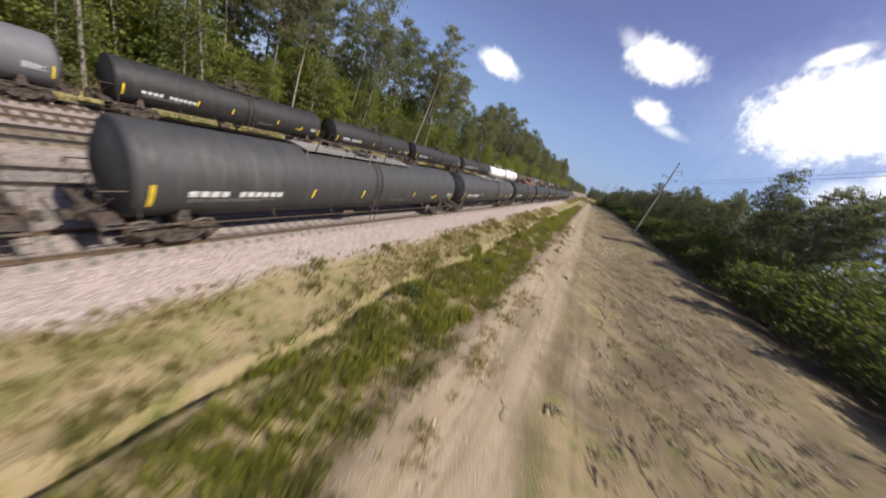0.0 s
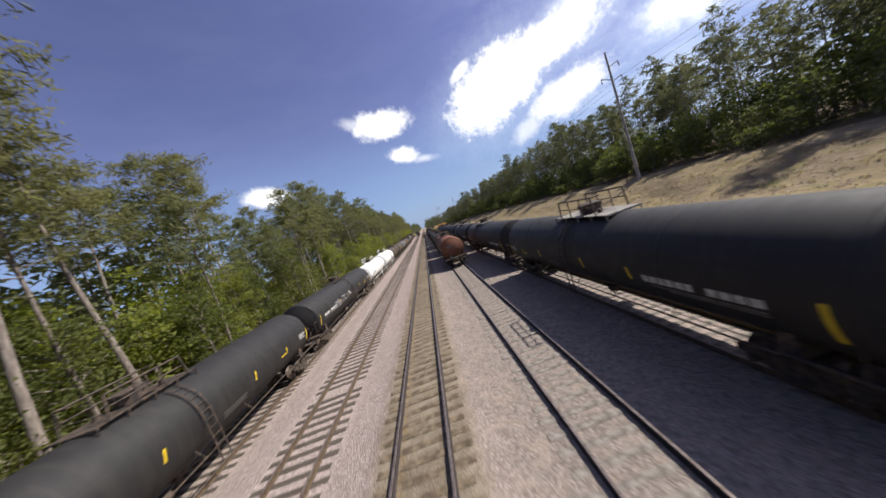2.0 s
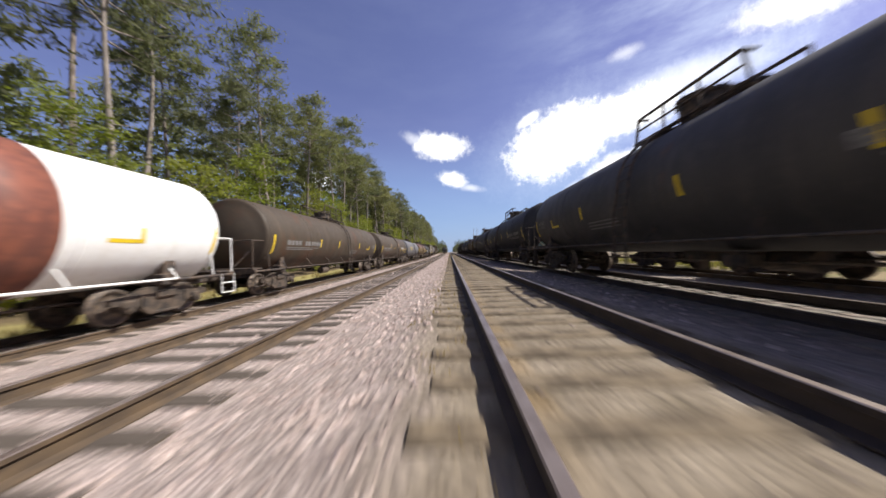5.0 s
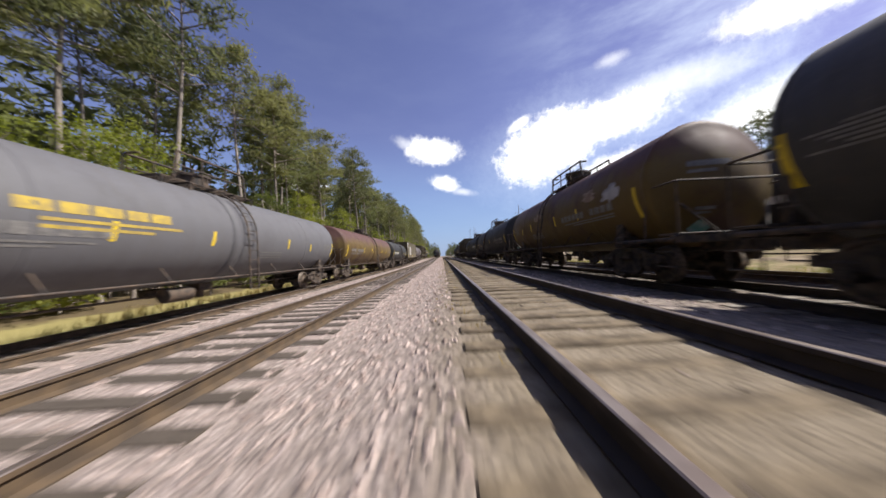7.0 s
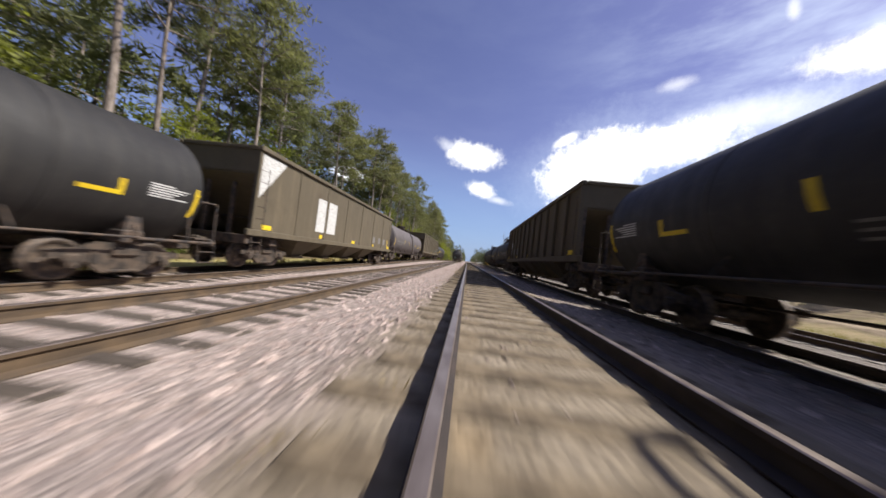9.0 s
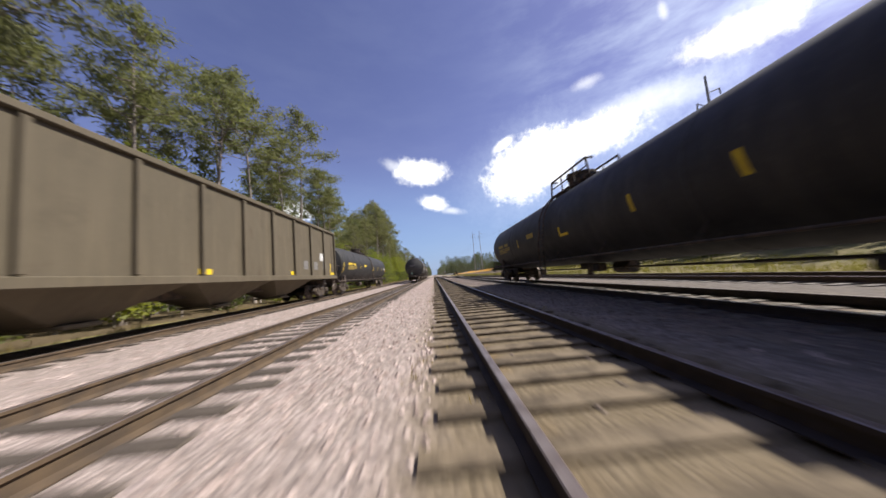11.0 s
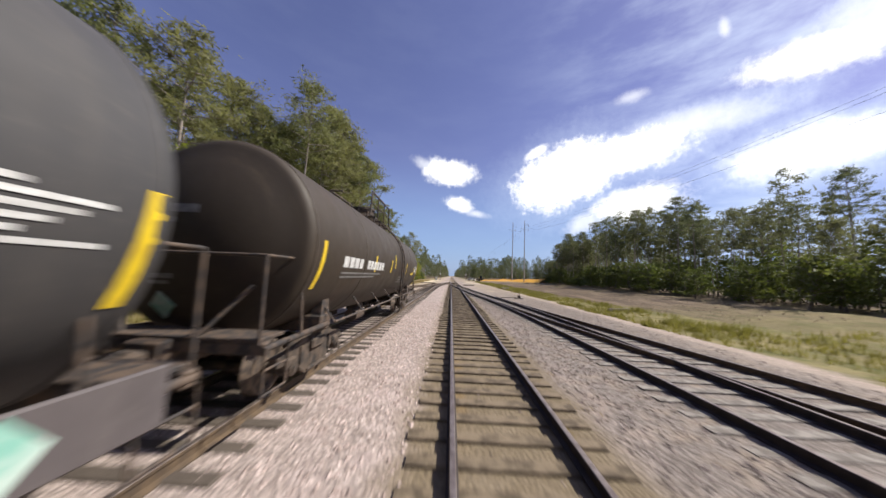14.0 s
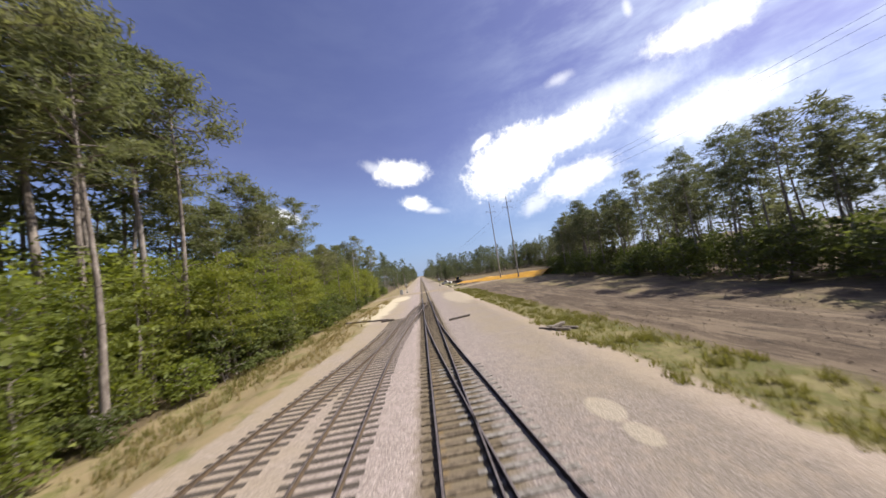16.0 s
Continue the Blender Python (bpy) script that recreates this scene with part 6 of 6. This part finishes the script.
def build_yard_things():
    # switch stand where the eastern tracks join
    st = thing("switch_stand", pose(6.5, 352.3, -0.2), "low rusty switch stand with a lever beside the track", "switch stand")
    part("base", Shape().box((0, 0, 0.06), (0.9, 0.35, 0.12), 0.02).mesh("base", M["log"]), st)
    part("housing", Shape().box((0, 0, 0.25), (0.30, 0.28, 0.26), 0.04).tube((0, 0, 0.36), (0, 0, 0.75), 0.03, n=8).mesh("housing", M["rusty"]), st)
    part("lever", Shape().path([(0.0, 0, 0.34), (-0.55, -0.12, 0.52), (-1.05, -0.2, 0.86)], 0.028, 6).mesh("lever", M["sand"]), st)
    part("throw_rod", Shape().tube((-0.3, 0, 0.16), (-2.0, 0.0, 0.10), 0.03, n=6).mesh("throw_rod", M["rusty"]), st)
    # yellow clamps on both rails of the western siding
    for side in (-1, 1):
        y = 354.4
        cl = Shape().box((0, 0, 0.0), (0.15, 0.34, 0.10), 0.03).box((0, 0, 0.07), (0.09, 0.22, 0.08), 0.025)
        ob = new("rail_clamp", cl.mesh("rail_clamp", M["yellow"]))
        ob.matrix_basis = pose(line_x("t0", y) + side * GAUGE, y, 0.052)
        tagged(ob, "bright yellow clamp sitting on a rusty rail", "rail clamp", "rail clamps")

    def timber(x, y, length, rz, label, key="log", lift=0.0):
        ob = new("timber", Shape().box((0, 0, 0.11), (length, 0.24, 0.22), 0.02).mesh("timber", M[key]))
        ob.matrix_basis = pose(x, y, float(ground_height(x, y)) + lift, 0, 0, rz)
        tagged(ob, label, "timber", "loose timbers")

    timber(9.6, 379.4, 2.6, 132, "weathered loose timber lying on gravel")
    timber(10.5, 379.9, 2.6, 132, "weathered loose timber lying on gravel")
    timber(10.1, 379.8, 1.9, 30, "weathered timber laid across two others", lift=0.22)
    timber(3.5, 391.7, 2.9, 25, "dark timber baulk lying beside the track", "tie")
    timber(-6.0, 398.7, 1.8, 12, "dark timber baulk lying on pale sand", "tie")
    timber(-9.4, 401.4, 7.8, -24, "long pale log lying across sand", "log")
    timber(13.0, 345.0, 2.6, 20, "weathered loose timber lying in grass")
    # broken branches left on the cleared ground
    rb = np.random.default_rng(17)
    for i in range(24):
        x, y = rb.uniform(19.4, 33.0), rb.uniform(5, 62)
        ln, r0 = rb.uniform(0.6, 2.2), rb.uniform(0.015, 0.045)
        pts = [(0, 0, r0), (ln * 0.4, rb.normal(0, 0.1), r0 + 0.04), (ln * 0.75, rb.normal(0, 0.16), r0 + 0.02), (ln, rb.normal(0, 0.25), r0 + 0.07)]
        s = Shape().path(pts, r0, 5).tube(pts[1], (ln * 0.55, 0.35, 0.16), r0 * 0.6, r0 * 0.3, 5)
        ob = new("branch", s.mesh("branch", M["log"]))
        ob.matrix_basis = pose(x, y, float(ground_height(x, y)), 0, 0, rb.uniform(0, 360))
        tagged(ob, "dry broken branch lying on cleared soil", "branch", "broken branches")
    # orange sheeting along the far field and machines at the crossing
    s = Shape()
    n = 26
    vs = []
    rng = np.random.default_rng(3)
    for i in range(n + 1):
        f = i / n
        x, y = 17 + 20 * f, 482 - 42 * f
        z = float(ground_height(x, y))
        h = 0.5 + 1.1 * f + rng.normal(0, 0.08)
        vs += [(x - 2.6, y - 1.3, z - 0.1), (x + 0.6, y + 0.3, z + h), (x + 3.4, y + 1.7, z + h * 0.95), (x + 4.2, y + 2.1, z - 0.1)]
    fs = []
    for i in range(n):
        for j in range(3):
            fs.append((4 * i + j, 4 * i + 4 + j, 4 * i + 5 + j, 4 * i + 1 + j))
    s.add(vs, fs, False)
    ob = new("orange_sheeting", s.mesh("orange_sheeting", M["orangewrap"]))
    tagged(ob, "long low bank of orange sheeting across a field", "sheeting")


def crossing_signal(x, y, h, rz):
    t = thing("crossing_signal", pose(x, y, float(ground_height(x, y)), 0, 0, rz), "tall grey crossing signal mast with crossed boards", "signal", "crossing signals")
    part("mast", Shape().tube((0, 0, -0.2), (0, 0, h), 0.09, 0.07, 10).mesh("mast", M["galv"]), t)
    part("base", Shape().box((0, 0, 0.2), (0.6, 0.6, 0.5), 0.05).mesh("base", M["galv"]), t)
    for s in (-1, 1):
        b = Shape().box((0, 0, 0), (1.3, 0.03, 0.22), 0.01)
        part("board", b.mesh("board", M["cabinet"]), t, pose(0, -0.12 - 0.02 * s, 3.1, 0, s * 45, 0))
        lamp = part("lamp_hood", Shape().tube((s * 0.4, 0.05, 2.3), (s * 0.4, -0.25, 2.3), 0.2, 0.2, 14).mesh("lamp_hood", M["steel"]), t)
        part("lens", Shape().tube((s * 0.4, -0.26, 2.3), (s * 0.4, -0.28, 2.3), 0.15, 0.15, 14).mesh("lens", M["signalred"]), lamp)
    part("cross_arm", Shape().tube((-0.5, 0, 2.3), (0.5, 0, 2.3), 0.04, n=8).mesh("cross_arm", M["galv"]), t)
    return t


def pickup(x, y, rz):
    t = thing("pickup_truck", pose(x, y, float(ground_height(x, y)), 0, 0, rz), "small white pickup truck standing near a crossing", "truck")
    s = Shape().slab([(-2.6, 0.5), (2.5, 0.5), (2.6, 0.75), (2.5, 1.05), (1.3, 1.12), (-2.6, 1.12)], -0.88, 0.88)
    part("body", s.mesh("body", M["cabinet"]), t)
    part("cab", Shape().slab([(-0.7, 1.12), (1.3, 1.12), (0.6, 1.72), (-0.55, 1.75)], -0.8, 0.8).mesh("cab", M["cabinet"]), t)
    for s in (-1, 1):
        part("side_window", Shape().slab([(-0.5, 1.2), (0.95, 1.2), (0.5, 1.62), (-0.42, 1.64)], *sorted((s * 0.803, s * 0.81))).mesh("side_window", M["window"]), t)
        for p in (-1.6, 1.6):
            part("wheel", Shape().tube((s * 0.66, p, 0.36), (s * 0.9, p, 0.36), 0.36, n=18).mesh("wheel", M["tyre"]), t)
    part("windscreen", Shape().add([(-0.7, 1.26, 1.17), (0.7, 1.26, 1.17), (0.66, 0.66, 1.69), (-0.66, 0.66, 1.69)], [(0, 1, 2, 3)]).mesh("windscreen", M["window"]), t)
    return t


def loader(x, y, rz):
    t = thing("tracked_loader", pose(x, y, float(ground_height(x, y)), 0, 0, rz), "dark tracked loader with a round guard, standing still", "machine")
    for s in (-1, 1):
        part("crawler", Shape().slab([(-1.5, 0.25), (-1.3, 0.0), (1.3, 0.0), (1.6, 0.3), (1.4, 0.75), (-1.3, 0.75)], *sorted((s * 0.65, s * 1.1))).mesh("crawler", M["tyre"]), t)
    part("body", Shape().box((0, -0.3, 1.15), (1.3, 2.2, 0.9), 0.1).mesh("body", M["steel"]), t)
    part("cab", Shape().box((0, 0.3, 2.0), (1.1, 1.1, 1.2), 0.12).mesh("cab", M["window"]), t)
    part("arm", Shape().path([(0.4, -0.8, 1.6), (0.4, 1.6, 2.3), (0.4, 2.6, 1.0)], 0.13, 8).mesh("arm", M["yellow"]), t)
    part("bucket", Shape().slab([(2.3, 0.2), (3.2, 0.2), (2.7, 1.0), (2.3, 1.1)], -1.0, 1.0).mesh("bucket", M["rusty"]), t)
    return t


def build_crossing():
    crossing_signal(-6.4, 470.0, 7.2, 0)
    crossing_signal(7.6, 486.0, 7.6, 0)
    b = thing("relay_cabinet", pose(-8.0, 462.0, float(ground_height(-8.0, 462.0))), "white equipment cabinet beside a crossing", "cabinet")
    part("body", Shape().box((0, 0, 0.85), (1.1, 0.8, 1.5), 0.04).mesh("body", M["cabinet"]), b)
    part("plinth", Shape().box((0, 0, 0.06), (1.2, 0.9, 0.14), 0.02).mesh("plinth", M["log"]), b)
    part("roof", Shape().box((0, 0, 1.64), (1.24, 0.94, 0.08), 0.02).mesh("roof", M["galv"]), b)
    pickup(11.5, 496.0, 70)
    loader(17.0, 492.0, 40)
    # broken slabs and a dark timber heap by the road
    rng = np.random.default_rng(8)
    for i in range(7):
        x, y = 12 + rng.uniform(-4, 4), 470 + rng.uniform(-6, 8)
        ob = new("concrete_slab", Shape().box((0, 0, 0.14), (rng.uniform(1.0, 2.2), rng.uniform(0.6, 1.1), 0.28), 0.03).mesh("concrete_slab", M["sand"] if i % 2 else M["tie"]))
        ob.matrix_basis = pose(x, y, float(ground_height(x, y)) + 0.01, rng.uniform(-4, 4), rng.uniform(-4, 4), rng.uniform(0, 180))
        tagged(ob, "broken slab lying near a level crossing" if i % 2 else "dark timber slab lying near a level crossing", "slab", "slabs by the crossing")


build_tracks()
build_trains()
build_woods()
build_grass()
build_stones()
build_poles()
build_yard_things()

build_crossing()
